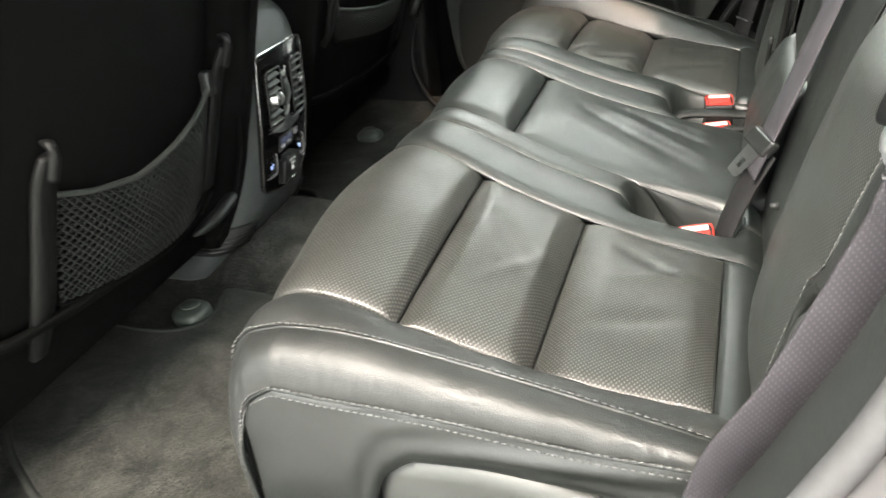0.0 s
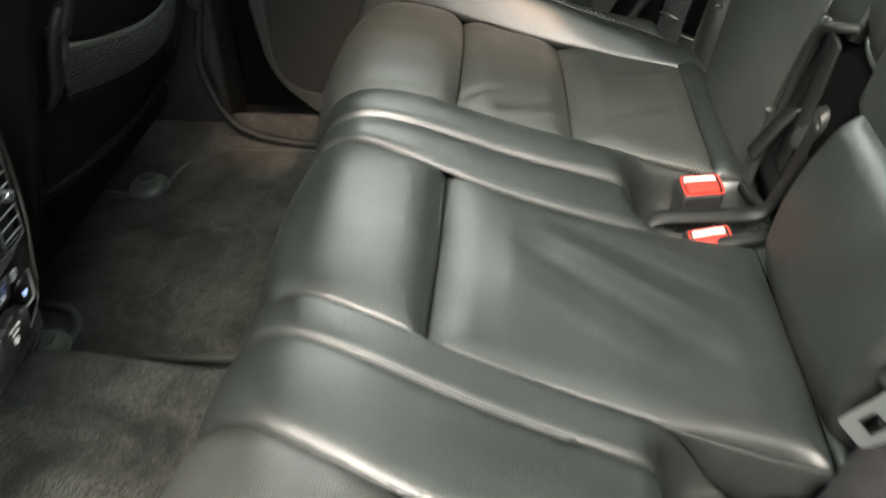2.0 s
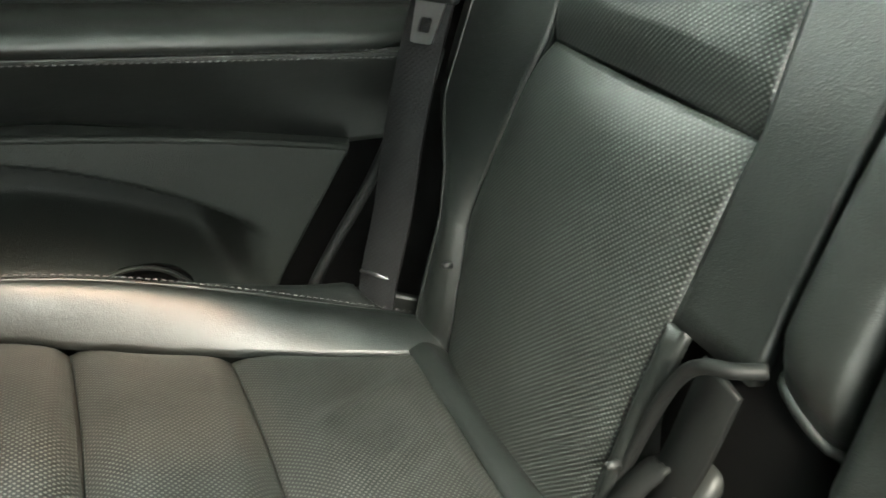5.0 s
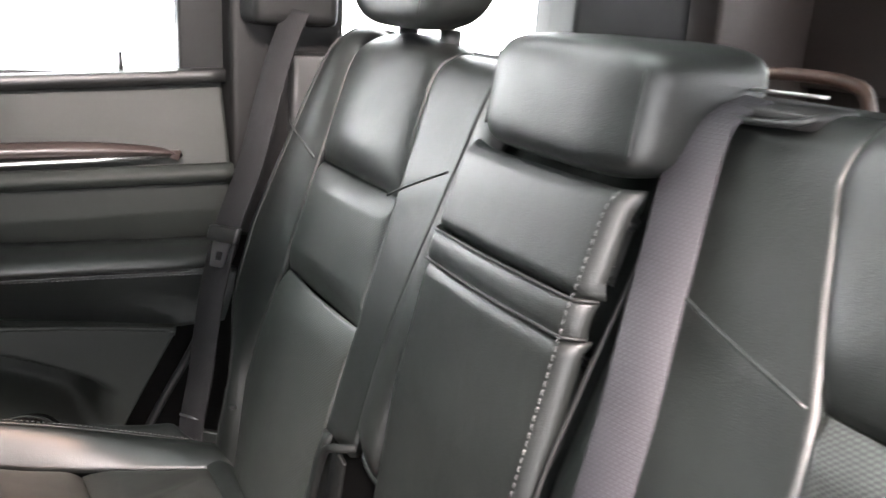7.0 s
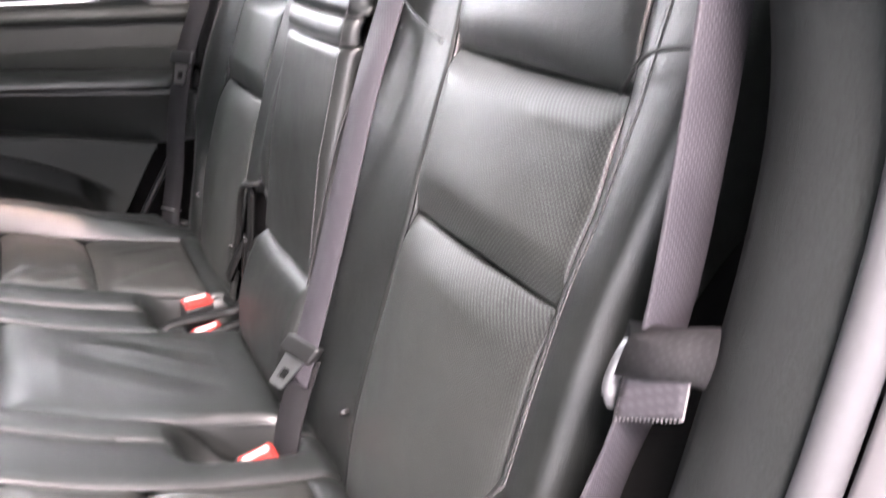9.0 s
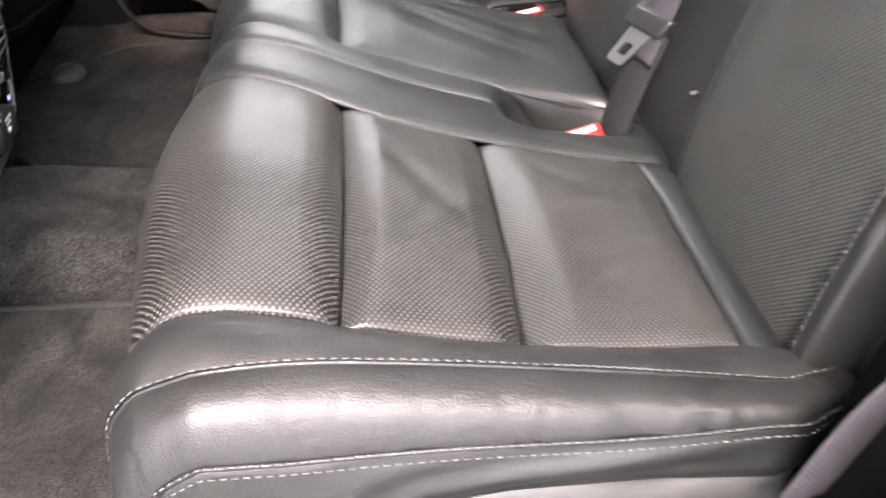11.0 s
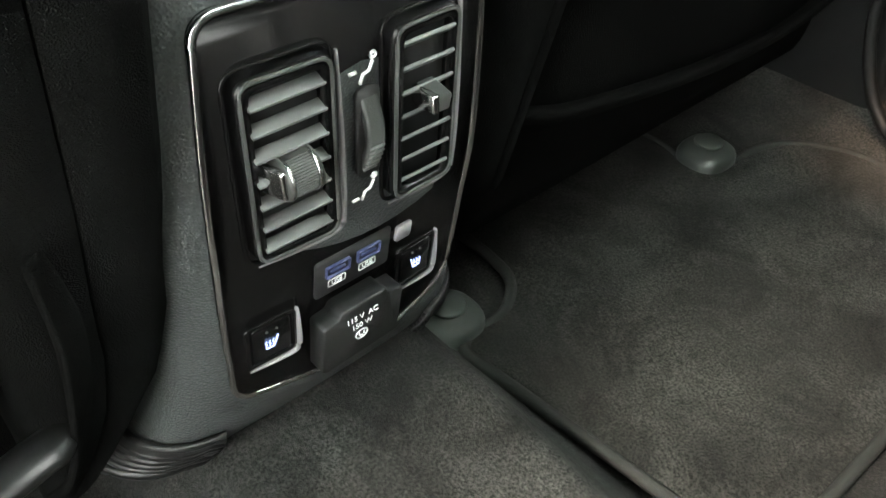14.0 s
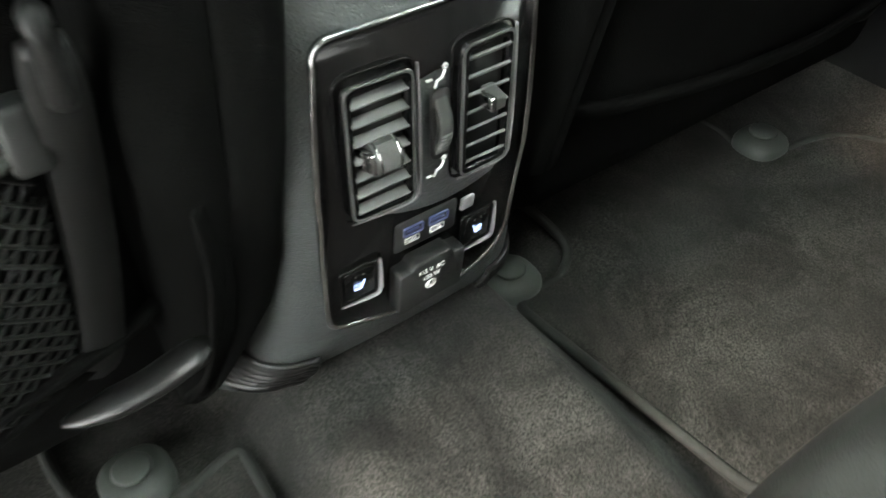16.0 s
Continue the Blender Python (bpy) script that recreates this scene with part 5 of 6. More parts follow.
def letters(text, y, z, size, mat, parent, h=0.0068, spin=0.0):
    cu = bpy.data.curves.new("lettering", "FONT")
    cu.body, cu.size, cu.align_x, cu.align_y, cu.extrude = text, size, "CENTER", "CENTER", 0.0002
    tmp = bpy.data.objects.new("lettering", cu)
    scene.collection.objects.link(tmp)
    me = bpy.data.meshes.new_from_object(tmp.evaluated_get(bpy.context.evaluated_depsgraph_get()))
    bpy.data.objects.remove(tmp)
    bm = bmesh.new()
    bm.from_mesh(me)
    x = face(y, z, h)[0]
    turned(bm, Matrix.Translation((x, y, z)) @ Matrix.Rotation(radians(spin), 4, "X") @ Matrix(((0, 0, 1, 0), (1, 0, 0, 0), (0, 1, 0, 0), (0, 0, 0, 1))))
    return part("lettering", bm, mat, parent, "white printed letters", False)


for cy in (-0.0125, 0.0085):
    port = part("usb_port", ring_plate(rim_of(cy - 0.008, cy + 0.008, 0.2365, 0.2455, 0.001, 3), rim_of(cy - 0.0073, cy + 0.0073, 0.2373, 0.2447, 0.0005, 3), lambda a, b, h: face(a, b, h + 0.006), 0.0022), USB_LIT, console, "lit blue socket surround")
    part("contact_tongue", plate(rim_of(cy - 0.0050, cy + 0.0050, 0.2400, 0.2416, 0.0004, 3), lambda a, b, h: face(a, b, h + 0.0062), 0.0014), USB_LIT, port)
    part("label_frame", ring_plate(rim_of(cy - 0.006, cy + 0.006, 0.2275, 0.2335, 0.001, 3), rim_of(cy - 0.0054, cy + 0.0054, 0.2281, 0.2329, 0.001, 3), lambda a, b, h: face(a, b, h + 0.0064), 0.0004), PRINT, port)
    letters("USB", cy, 0.2305, 0.0044, PRINT, port)
cover = part("socket_cover", plate(rounded_outline([(-0.029, 0.163), (0.027, 0.167), (0.027, 0.208), (0.016, 0.209), (0.014, 0.2145), (-0.017, 0.2140), (-0.019, 0.2085), (-0.029, 0.207)], 0.0025, 4), lambda a, b, h: face(a, b, h + 0.004), 0.015, 0.0012), PLASTIC, console, "black hinged socket cover")
letters("115 V  AC", -0.003, 0.2025, 0.0053, PRINT, cover, 0.0192)
letters("150 W", -0.003, 0.195, 0.0053, PRINT, cover, 0.0192)
part("symbol", join(tube([face(-0.003 + 0.0042 * math.cos(a), 0.186 + 0.0042 * math.sin(a), 0.0194) for a in np.linspace(0, 2 * math.pi, 24, endpoint=False)], 0.0005, 6, True),
                    tube([face(-0.0047, 0.1877, 0.0194), face(-0.0047, 0.1851, 0.0194)], 0.0005, 6), tube([face(-0.0013, 0.1877, 0.0194), face(-0.0013, 0.1851, 0.0194)], 0.0005, 6),
                    tube([face(-0.003 + 0.001 * math.cos(a), 0.1838 + 0.001 * math.sin(a), 0.0194) for a in np.linspace(0, 2 * math.pi, 8, endpoint=False)], 0.0004, 5, True)), PRINT, cover, "white socket symbol")
for cy, mirror in ((-0.0555, 1), (0.0455, -1)):
    frame_part = part("switch_frame", ring_plate(rim_of(cy - 0.0155, cy + 0.0155, 0.1915, 0.2265, 0.004), rim_of(cy - 0.0125, cy + 0.0125, 0.1945, 0.2245, 0.002), lambda a, b, h: face(a, b, h + 0.005), 0.0028), GLOSS, console)
    # pale bevel only where the switch recess looks lit, right and below
    part("bevel", tube(smooth_line([face(cy + 0.0165, 0.2255, 0.007), face(cy + 0.017, 0.208, 0.007), face(cy + 0.0165, 0.193, 0.007), face(cy + 0.010, 0.1885, 0.007), face(cy - 0.014, 0.1885, 0.007)], 30), [0.0008 + 0.0022 * math.sin(math.pi * min(1.0, 0.1 + k / 32)) for k in range(30)], 8, squash=0.6), SATIN, frame_part, "satin grey bevel, on the lit sides only")
    sw = part("seat_heater_switch", plate(rim_of(cy - 0.0115, cy + 0.0115, 0.196, 0.2235, 0.002), lambda a, b, h: face(a, b, h + 0.005), 0.003), GLOSS, console, "black rocker switch")
    sym = [[(cy - 0.004 * mirror, 0.2045), (cy + 0.001 * mirror, 0.2045), (cy + 0.0035 * mirror, 0.2125)]]
    sym += [[(cy + (d - 0.004) * mirror, 0.206), (cy + (d - 0.0033) * mirror, 0.2075), (cy + (d - 0.0042) * mirror, 0.209), (cy + (d - 0.0035) * mirror, 0.2105)] for d in (0.0, 0.0022, 0.0044)]
    part("symbol", join(*[tube([face(y, z, 0.0084) for y, z in p], 0.0005, 6) for p in sym]), ICON_BLUE, sw, "lit blue heated-seat symbol")
    for d in (-0.003, 0.003):
        part("indicator", tube([face(cy + d, 0.2185, 0.0082), face(cy + d, 0.2185, 0.0086)], 0.0008, 8), PLASTIC_GREY, sw)
# ribbed feet of the console
for sgn in (-1, 1):
    foot = part("console_foot", grid_shell(lambda u, v: (lambda p, w: (p[0] + 0.005 * math.cos(w) * (1 - 0.6 * u), p[1] + sgn * 0.005 * math.sin(w) * (1 - 0.6 * u), p[2] + 0.001))(console_skin((1.5 + 1.75 * u) / (len(LEVELS) - 1), 0.5 + sgn * (0.068 + 0.15 * v)), v * 1.9), 16, 30, 0.003 * sgn), RUBBER, console, "ribbed black foot")
    for k in range(6):
        u = (1.72 + 0.28 * k) / (len(LEVELS) - 1)
        line = []
        for j in range(22):
            p = Vector(console_skin(u, 0.5 + sgn * (0.069 + 0.148 * j / 21)))
            w = 1.9 * j / 21
            line.append(p + Vector((math.cos(w), sgn * math.sin(w), 0.25)) * (0.0065 - 0.0008 * k))
        part("foot_rib", tube(line, 0.0052 if k == 0 else 0.0032, 8), GLOSS_SOFT, foot)

# front seats


def front_seat(side, label):
    """A front seat seen from behind: back panel with net pocket, hook rails, side padding and base."""
    ob = thing("front_seat", label, "car seat", "front seats", (-0.6, side * 0.4, 0))

    def plane(y, z, h=0.0):
        q = (abs(y) - 0.41) / 0.27
        return -0.455 + 0.28 * (z - 0.25) + h - 0.05 * max(0.0, q * q) - 0.06 * max(0.0, q * q - 0.6), side * abs(y), z

    def pf(fn):
        return fn if side < 0 else (lambda u, v: fn(u, 1 - v))

    def panel(u, v):
        y, z = 0.145 + 0.545 * v, 0.215 + 0.80 * u
        s = 0.008 * math.sin(math.pi * u)
        y0 = 0.145 + interp(z, (0.2, 0.03), (0.3, 0.0), (0.7, 0.0), (1.0, 0.04))
        y = y0 + (0.69 - y0) * v
        return plane(y, z, -s)

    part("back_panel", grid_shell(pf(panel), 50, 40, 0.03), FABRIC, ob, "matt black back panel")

    def padding(y0, y1):
        def fn(u, v):
            z = 0.20 + 0.85 * u
            w = 2 * math.pi * v
            x = plane(0.2 if y0 < 0.3 else 0.66, z)[0]
            c, d = (y0 + y1) / 2, (y1 - y0) / 2
            if side < 0 and y0 < 0.3:
                z = 0.11 + 0.94 * u
                x = plane(0.2, z)[0]
                # squarer padding that leans over the tunnel and tucks in at its foot
                edge = interp(z, (0.10, 0.185), (0.13, 0.165), (0.16, 0.140), (0.20, 0.112), (0.25, 0.099), (0.29, 0.099), (0.34, 0.094), (0.42, 0.092))
                c, d = (edge + y1) / 2, (y1 - edge) / 2
                cw, sw = (math.copysign(abs(t) ** 0.45, t) for t in (math.cos(w), math.sin(w)))
                return x - 0.066 + 0.085 * cw, side * (c - d * sw), z
            return x - 0.075 + 0.085 * math.cos(w), side * (c + d * math.sin(w) * (1 if side < 0 else -1) * -1), z
        return fn

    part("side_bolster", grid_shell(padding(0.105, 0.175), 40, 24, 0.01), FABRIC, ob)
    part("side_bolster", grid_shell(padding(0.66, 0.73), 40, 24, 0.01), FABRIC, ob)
    # net pocket

    def net(u, v):
        y_top, y_low = 0.556 + (0.213 - 0.556) * u, 0.556 + (0.232 - 0.556) * u
        z_top = interp(u, (0, 0.402), (0.15, 0.384), (0.35, 0.371), (0.6, 0.380), (0.85, 0.396), (1, 0.412))
        z_low = 0.312 + 0.03 * u * u if side > 0 else interp(u, (0, 0.248), (0.2, 0.238), (0.5, 0.231), (0.8, 0.222), (1, 0.220))
        y, z = y_top + (y_low - y_top) * v, z_top + (z_low - z_top) * v
        belly = 0.030 * math.sin(math.pi * u) ** 0.8 * (0.55 + 0.45 * math.sin(math.pi * v))
        return plane(y, z, 0.006 + belly)

    strands, n = [], 30
    for k in range(-n, n):
        for d in (1, -1):
            pts = []
            for j in range(25):
                v = j / 24
                u = k / n + (v * 0.42 if d > 0 else (1 - v) * 0.42)
                if 0 <= u <= 1:
                    pts.append(net(u, v))
            if len(pts) > 1:
                strands.append(tube(pts, 0.0014, 4))
    for j in range(15):
        strands.append(tube([net(u, j / 15) for u in np.linspace(0, 1, 30)], 0.0008, 4))
    part("net_pocket", join(*strands), NET, ob, "stretched black net pocket")
    part("net_hem", tube([net(u, 0.0) for u in np.linspace(0, 1, 40)], 0.0038, 8), BINDING, ob, "grey elastic hem")
    part("net_foot", tube([net(u, 1.0) for u in np.linspace(0, 1, 40)], 0.005, 8), FABRIC, ob)
    # hook rails on both sides of the pocket
    def rail(points, wide):
        line = smooth_line([plane(*p) for p in points], 40)
        part("hook_rail", ribbon(line, (0, 1, 0), [wide * interp(k / 39, (0, 0.7), (0.12, 1.0), (0.8, 1.0), (1, 0.7)) for k in range(40)], 0.0055), RAIL, ob, "flat black moulded hook rail")
        y, z, h = points[0]
        part("hook_tip", tube(smooth_line([plane(y, z - 0.03, h + 0.004), plane(y, z - 0.002, h + 0.008), plane(y, z + 0.012, h + 0.004), plane(y, z + 0.014, h - 0.008)], 14), [0.007] * 10 + [0.006, 0.005, 0.004, 0.003], 10, squash=0.8), RAIL, ob, "rounded hook end")

    if side > 0:
        rail([(0.198, 0.465, 0.024), (0.198, 0.42, 0.016), (0.203, 0.37, 0.012), (0.206, 0.345, 0.0)], 0.022)
    else:
        rail([(0.198, 0.465, 0.024), (0.198, 0.42, 0.016), (0.203, 0.36, 0.013), (0.212, 0.29, 0.012), (0.222, 0.235, 0.010), (0.228, 0.205, 0.0)], 0.026)
    rail([(0.568, 0.458, 0.022), (0.571, 0.41, 0.014), (0.577, 0.33, 0.012), (0.583, 0.25, 0.008), (0.588, 0.19, 0.0)], 0.036)
    part("hook_base", turned(box((-0.006, -0.009, -0.018), (0.010, 0.009, 0.018), 0.004), Matrix.Translation(plane(0.217, 0.415, 0.004))), PLASTIC, ob)
    # valance and base
    def valance(u, v):
        y = 0.17 + 0.52 * v
        z = 0.247 - 0.034 * u
        x = plane(y, 0.245, 0.012)[0]
        return x - 0.10 * u * u, side * y, z - 0.014 * math.sin(math.pi * v) * u
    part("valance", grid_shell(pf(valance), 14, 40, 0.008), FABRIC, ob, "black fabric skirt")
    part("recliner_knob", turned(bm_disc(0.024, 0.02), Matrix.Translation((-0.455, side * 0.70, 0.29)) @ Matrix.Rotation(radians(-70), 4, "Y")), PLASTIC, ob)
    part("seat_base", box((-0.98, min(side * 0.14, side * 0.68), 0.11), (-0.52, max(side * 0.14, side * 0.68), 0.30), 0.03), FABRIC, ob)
    for yy in (0.20, 0.62):
        part("seat_rail", box((-1.0, side * yy - 0.02, -0.005), (-0.68, side * yy + 0.02, 0.05), 0.006), BLACK, ob)
    for xx in (-0.92, -0.66):
        part("riser", box((xx - 0.03, min(side * 0.2, side * 0.62), 0.03), (xx + 0.03, max(side * 0.2, side * 0.62), 0.18), 0.008), BLACK, ob)
    if side < 0:
        part("lower_cover", tube(smooth_line([(-0.463, side * 0.161, 0.209), (-0.468, side * 0.180, 0.200), (-0.470, side * 0.205, 0.192), (-0.475, side * 0.235, 0.186), (-0.482, side * 0.262, 0.182)], 24), [0.004, 0.008, 0.011] + [0.013] * 14 + [0.012, 0.011, 0.010, 0.009, 0.007, 0.005, 0.003], 12, squash=0.55), GLOSS_SOFT, ob, "black moulded lower cover")
    # curved side lever cover beside the tunnel
    if side < 0:
        part("side_trim", ribbon(smooth_line([(-0.435, -0.150, 0.34), (-0.445, -0.146, 0.29), (-0.462, -0.147, 0.24), (-0.478, -0.152, 0.195), (-0.49, -0.163, 0.155), (-0.50, -0.18, 0.13)], 30), (0.75, -0.6, 0.1), [0.012 + 0.03 * math.sin(math.pi * min(1, 0.1 + k / 34)) for k in range(30)], 0.003), FABRIC, ob, "black fabric side flap")
    return ob


def bm_disc(r, h):
    bm = bmesh.new()
    bmesh.ops.create_cone(bm, cap_ends=True, segments=28, radius1=r, radius2=r * 0.8, depth=h)
    bmesh.ops.bevel(bm, geom=[e for e in bm.edges if len(e.link_faces) == 2 and max(len(f.verts) for f in e.link_faces) > 4], offset=0.003, segments=2, affect="EDGES")
    return bm


front_seat(-1, "black front seat seen from behind, net pocket on its back")
front_seat(1, "black front seat beside the far door, with a net pocket")

# ---- seat belts ----


def belt_tongue(ob, p, along_dir, across_dir, k=1.0):
    """A steel tongue with its black plastic grip."""
    a, c = Vector(along_dir).normalized(), Vector(across_dir).normalized()
    m = a.cross(c).normalized()
    basis = Matrix((c, a, m)).transposed().to_4x4()
    base = Matrix.Translation(p) @ basis
    grip = part("tongue_grip", turned(box((-0.030 * k, -0.012, -0.007), (0.030 * k, 0.014, 0.007), 0.005, 3), base), PLASTIC, ob, "black plastic grip")
    ring = ring_plate(rounded_outline([(-0.013, -0.058), (0.013, -0.058), (0.018, -0.01), (-0.018, -0.01)], 0.004, 4), rounded_outline([(-0.007, -0.046), (0.007, -0.046), (0.007, -0.030), (-0.007, -0.030)], 0.002, 4), lambda x, y, h: base @ Vector((x * k, y * k, h - 0.0015)), 0.003)
    part("tongue", ring, STEEL, grip, "bright steel tongue", False)


def buckle(label, place, tilt_x, turn, strap, mat_red=True):
    ob = thing("seat_belt_buckle", label, "belt buckle", "buckles", place)
    base = Matrix.Translation(place) @ Matrix.Rotation(radians(tilt_x), 4, "X") @ Matrix.Rotation(radians(90 + turn), 4, "Z") @ Matrix.Scale(0.82, 4)
    part("housing", turned(box((-0.021, -0.028, -0.075), (0.019, 0.028, 0.0), 0.006, 3), base), BLACK, ob, "black plastic housing")
    button = part("release_button", turned(box((-0.017, -0.022, -0.004), (0.002, 0.022, 0.007), 0.003, 3), base), RED, ob, "red release button")
    # glare on the button top, set in as a pale strip
    part("button_glare", turned(box((0.0028, -0.021, -0.004), (0.0128, 0.021, 0.0060), 0.0028, 3), base), BUTTON_GLARE, ob, "pale strip for the glare on the button top")
    part("button_rim", tube([base @ Vector((x, y, 0.004)) for x, y in [(p.x, p.y) for p in rounded_outline([(-0.021, -0.026), (0.013, -0.026), (0.013, 0.026), (-0.021, 0.026)], 0.005, 5)]], 0.0012, 6, True), RED, button)
    part("strap", ribbon(strap, (0, 1, 0), 0.03, 0.002), BELT_DARK, ob)
    return ob


buckle("black belt buckle with red button in the seat pocket", (0.271, 0.199, 0.268), 13, 8, [(0.30, 0.22, 0.20), (0.34, 0.21, 0.19)])
buckle("black belt buckle with red button tucked beside its twin", (0.272, 0.127, 0.247), 24, 12, [(0.30, 0.15, 0.20), (0.35, 0.15, 0.19)])
buckle("black belt buckle with orange-red button beside the strap", (0.262, -0.226, 0.243), 34, 14, [(0.29, -0.22, 0.19), (0.34, -0.23, 0.18)])

# centre belt: from the top of the backrest down to the cushion
c_belt = thing("seat_belt", "grey centre seat belt hanging from the backrest, tongue attached", "seat belt", "seat belts", (0.53, -0.17, 0.88))
c_line = smooth_line([(0.560, -0.145, 0.896), (0.530, -0.146, 0.886), (0.508, -0.149, 0.862), (0.464, -0.172, 0.757), (0.422, -0.197, 0.665), (0.372, -0.208, 0.50), (0.338, -0.212, 0.39), (0.318, -0.215, 0.33)], 60)
part("webbing", ribbon(c_line, (0.25, -1, 0.0), 0.047), BELT, c_belt)
c_low = smooth_line([(0.336, -0.207, 0.355), (0.318, -0.214, 0.315), (0.300, -0.222, 0.265), (0.290, -0.228, 0.215)], 20)
part("lower_webbing", ribbon(c_low, (0.45, -1, 0.0), 0.044), BELT_DARK, c_belt, "black lower strap")
belt_tongue(c_belt, (0.327, -0.208, 0.366), (0.50, -0.22, 0.80), (0.35, -1, 0))
part("belt_guide", plate(rounded_outline([(-0.215, 0.54), (-0.105, 0.54), (-0.10, 0.60), (-0.22, 0.60)], 0.015, 6), lambda a, b, h: (b, a, 0.880 + h + 0.05 * (b - 0.53)), 0.012, 0.002), BLACK, c_belt, "black belt guide plate")
part("guide_lip", tube(smooth_line([(0.545, -0.105, 0.889), (0.533, -0.12, 0.884), (0.531, -0.165, 0.883), (0.533, -0.205, 0.885), (0.545, -0.22, 0.891)], 24), 0.003, 8), PLASTIC, c_belt)
part("guide_slot_edge", tube([(0.565, -0.13, 0.902), (0.565, -0.21, 0.904)], 0.0016, 6), STEEL, c_belt)

# near outer belt with its folded end and guide loop
n_belt = thing("seat_belt", "grey outer seat belt beside the door pillar with folded stitched end", "seat belt", "seat belts", (0.40, -0.75, 0.6))
n_line = smooth_line([(0.45, -0.735, 1.12), (0.410, -0.746, 0.92), (0.401, -0.750, 0.80), (0.399, -0.748, 0.73), (0.396, -0.742, 0.64), (0.391, -0.728, 0.56), (0.378, -0.719, 0.50), (0.345, -0.718, 0.40), (0.312, -0.712, 0.32), (0.295, -0.70, 0.22)], 70)
n_across = [Vector((1, 0.25, 0)).lerp(Vector((0.72, 0.70, 0)), interp(p.z, (0.83, 0.0), (0.93, 1.0))) for p in n_line]
part("webbing", ribbon(n_line, n_across, 0.048), BELT_NEAR, n_belt)
part("folded_end", ribbon(smooth_line([(0.38, -0.752, 0.6), (0.376, -0.76, 0.607), (0.375, -0.765, 0.617), (0.379, -0.765, 0.627), (0.385, -0.759, 0.631), (0.39, -0.75, 0.626), (0.391, -0.744, 0.606)], 30), (0.0245, -0.033, 0.008), 0.047, 0.0014), BELT_DARK, n_belt, "rolled dark belt end")


def patch_at(a, b, lift=0.0):
    """A place on the stitched double layer: a across it, b up it."""
    low = Vector((0.3686, -0.735, 0.569)).lerp(Vector((0.385, -0.773, 0.585)), a)
    top = Vector((0.373, -0.735, 0.598)).lerp(Vector((0.388, -0.772, 0.612)), a)
    return low.lerp(top, b) + Vector((-0.65, -0.3, 0.1)) * lift


stitched_patch = part("stitched_patch", grid_shell(lambda u, v: patch_at(v, u, 0.0006), 6, 8, 0.0016), BELT_NEAR, n_belt, "stitched double layer of webbing")
for b0 in (0.04, 0.96):
    for k in range(16):
        p, q = patch_at(0.04 + 0.92 * k / 15, b0 - 0.09, 0.0012), patch_at(0.04 + 0.92 * k / 15, b0 + 0.09, 0.0012)
        part("stitch", tube([p, q], 0.0008, 4), PALE_THREAD, stitched_patch)
for a0 in (0.02, 0.98):
    part("stitching", stitches([patch_at(a0, k / 10, 0.0012) for k in range(11)], (0, -1, 0), 0.003, 0.001, 0.0011), PALE_THREAD, stitched_patch, "pale stitching")
part("belt_loop", tube(smooth_line([(0.398, -0.728, 0.616), (0.385, -0.731, 0.617), (0.374, -0.731, 0.608), (0.3695, -0.729, 0.592), (0.370, -0.728, 0.579), (0.373, -0.727, 0.572)], 30), [0.003] * 3 + [0.0052] * 20 + [0.004] * 7, 12, squash=0.8), DARK_STEEL, n_belt, "steel belt loop")
part("belt_loop_bar", tube([(0.371, -0.735, 0.585), (0.390, -0.765, 0.600)], 0.003, 8), PLASTIC, n_belt)

# far outer belt
f_belt = thing("seat_belt", "grey outer seat belt against the far pillar in a shade-dark colour, tongue stowed", "seat belt", "seat belts", (0.4, 0.65, 0.6))
f_line = smooth_line([(0.485, 0.675, 0.93), (0.45, 0.665, 0.85), (0.405, 0.655, 0.70), (0.365, 0.648, 0.60), (0.335, 0.646, 0.48), (0.318, 0.648, 0.36), (0.302, 0.648, 0.28), (0.295, 0.645, 0.22)], 60)
# grey belt in the dark webbing: shade at the pillar put into colour
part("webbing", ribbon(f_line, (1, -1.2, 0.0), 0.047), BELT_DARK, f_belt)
belt_tongue(f_belt, (0.357, 0.640, 0.590), (0.25, 0, 0.97), (1, -1.2, 0), 0.9)
part("upper_guide", box((0.42, 0.68, 0.905), (0.56, 0.80, 0.97), 0.02, 3), RAIL, f_belt, "moulded belt outlet")
part("anchor_seam", tube([(0.286, 0.662, 0.286), (0.318, 0.632, 0.282)], 0.002, 6), STEEL, f_belt)

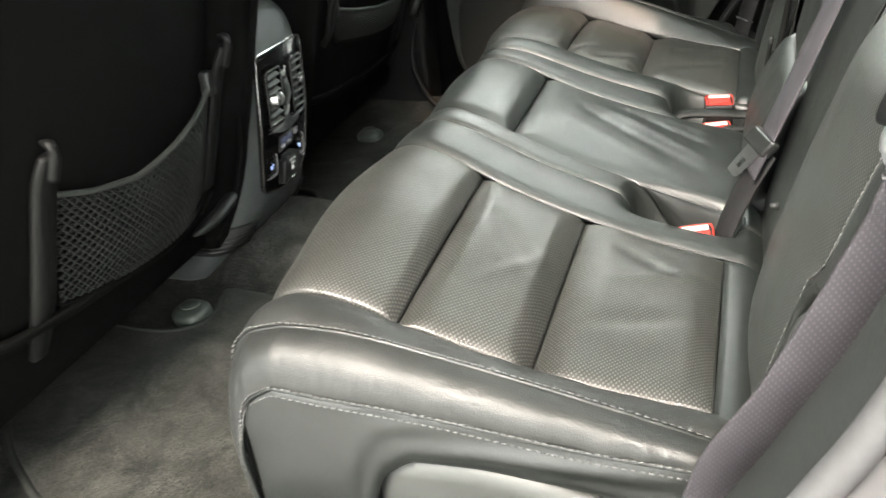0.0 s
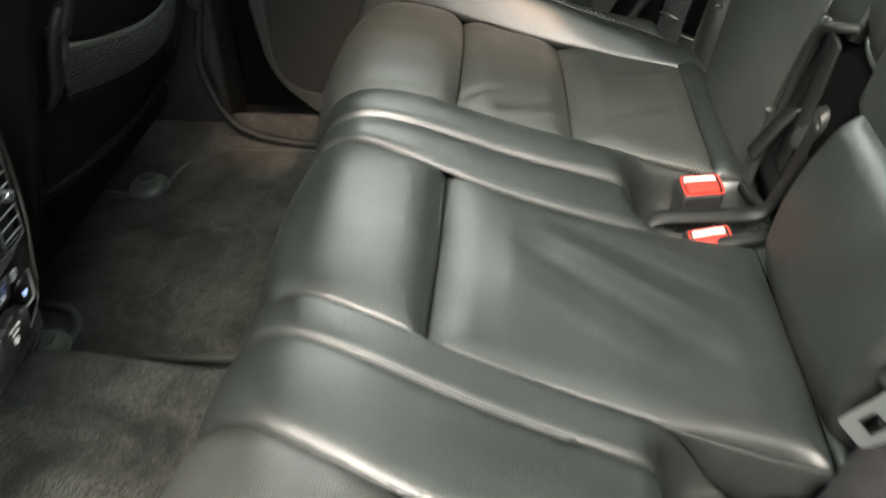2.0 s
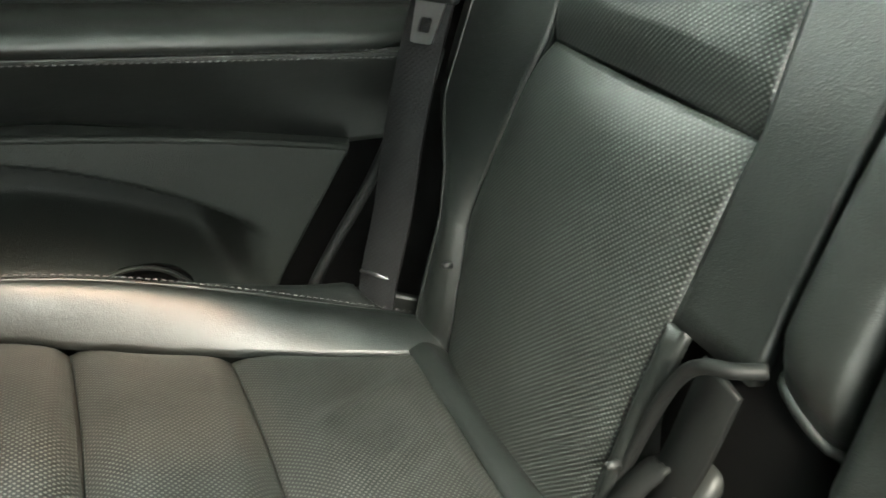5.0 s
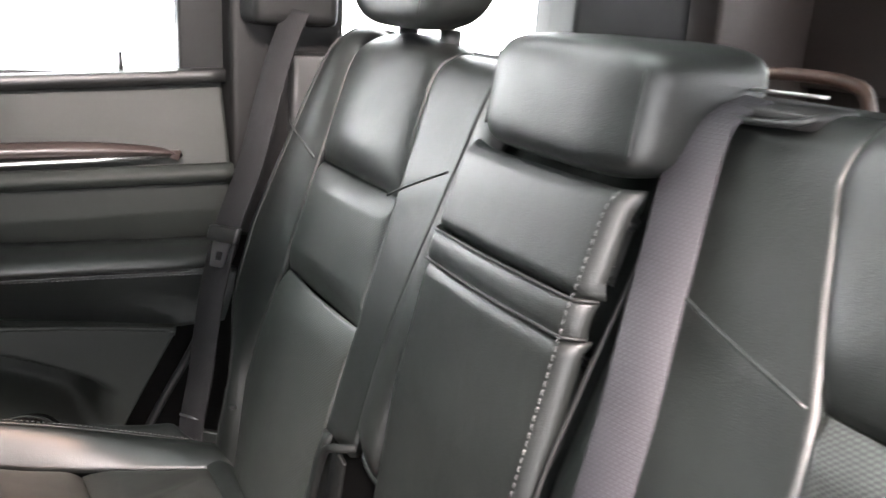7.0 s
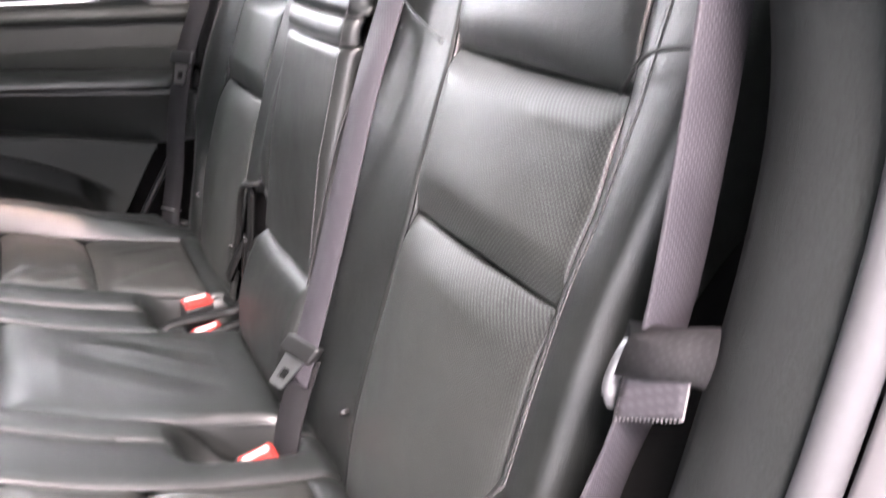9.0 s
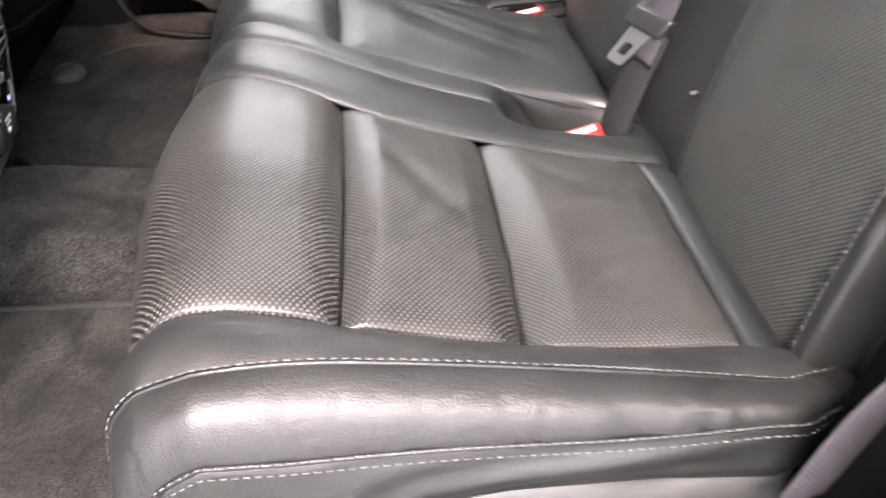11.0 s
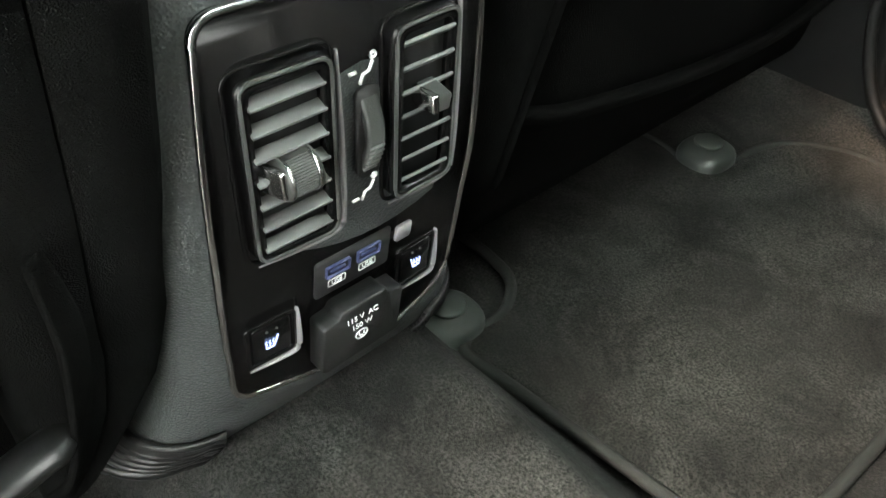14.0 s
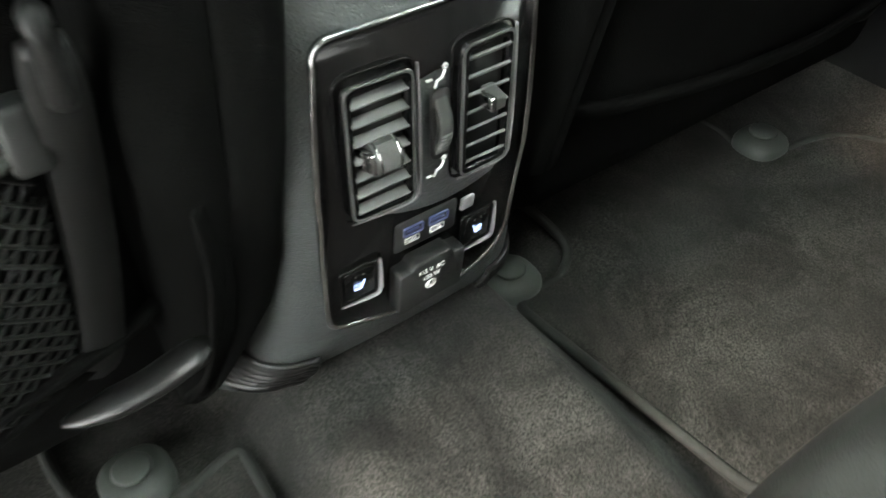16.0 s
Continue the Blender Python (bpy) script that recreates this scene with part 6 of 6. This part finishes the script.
# loops and cover beside the far backrest's foot
loop = thing("seat_release_strap", "black webbing loops at the foot of the centre backrest", "strap", "", (0.36, 0.17, 0.3))
part("strap", ribbon(smooth_line([(0.374, 0.204, 0.440), (0.372, 0.208, 0.41), (0.370, 0.215, 0.37), (0.366, 0.224, 0.325), (0.360, 0.23, 0.28)], 24), (0, -0.76, 0.65), 0.040, 0.0024), STRAP, loop, "flat black strap")
part("pocket_rim", tube(smooth_line([(0.348, 0.262, 0.262), (0.352, 0.257, 0.31), (0.357, 0.250, 0.352), (0.360, 0.235, 0.406), (0.361, 0.221, 0.435), (0.362, 0.206, 0.449), (0.368, 0.192, 0.454), (0.385, 0.182, 0.456)], 40), 0.0052, 10), STRAP, loop, "rolled leather rim")
part("guide_strap", ribbon(smooth_line([(0.205, 0.133, 0.258), (0.222, 0.136, 0.266), (0.274, 0.142, 0.267), (0.322, 0.147, 0.268), (0.334, 0.140, 0.298), (0.335, 0.124, 0.337), (0.337, 0.100, 0.402)], 40), (0.1, 1, 0.45), 0.017, 0.0028), STRAP, loop, "narrow grey-black bridging strap")
part("guide_strap", ribbon(smooth_line([(0.278, 0.118, 0.246), (0.300, 0.121, 0.251), (0.326, 0.128, 0.252), (0.352, 0.142, 0.256)], 20), (0.1, 1, 0.5), 0.014, 0.0026), STRAP, loop, "narrow grey-black bridging strap")
part("side_web", ribbon(smooth_line([(0.318, 0.212, 0.262), (0.325, 0.19, 0.258), (0.332, 0.165, 0.262)], 12), (0, 0.2, 1), 0.014, 0.0022), STRAP, loop)
part("hook_plate", ribbon(smooth_line([(0.334, 0.250, 0.278), (0.344, 0.243, 0.305), (0.356, 0.237, 0.332), (0.366, 0.231, 0.346), (0.376, 0.226, 0.344)], 18), (0.3, -0.8, 0.35), 0.020, 0.003), STRAP, loop, "black plastic hook plate")
part("latch_cover", cushion_block(0.374, 0.203, 0.340, 0.010, 0.013, 0.024, 3.0, 0.5, 20), LATCH, loop, "grey latch cover")
# black block gives the void behind the loops its shade
part("pocket_void_shade", cushion_block(0.405, 0.20, 0.34, 0.022, 0.075, 0.13, 4.0, 0.1, 24), VOID, loop, "black block for the shaded void")

handle = thing("release_handle", "brown moulded release handle on the backrest top", "handle", "", (0.67, -0.1, 0.88))
part("grip", tube(smooth_line([(0.68, -0.04, 0.885), (0.68, -0.05, 0.905), (0.68, -0.10, 0.91), (0.68, -0.155, 0.905), (0.68, -0.17, 0.88)], 24), 0.006, 10), material("brown_plastic", (0.05, 0.026, 0.018), 0.4, mottle=0.1), handle)
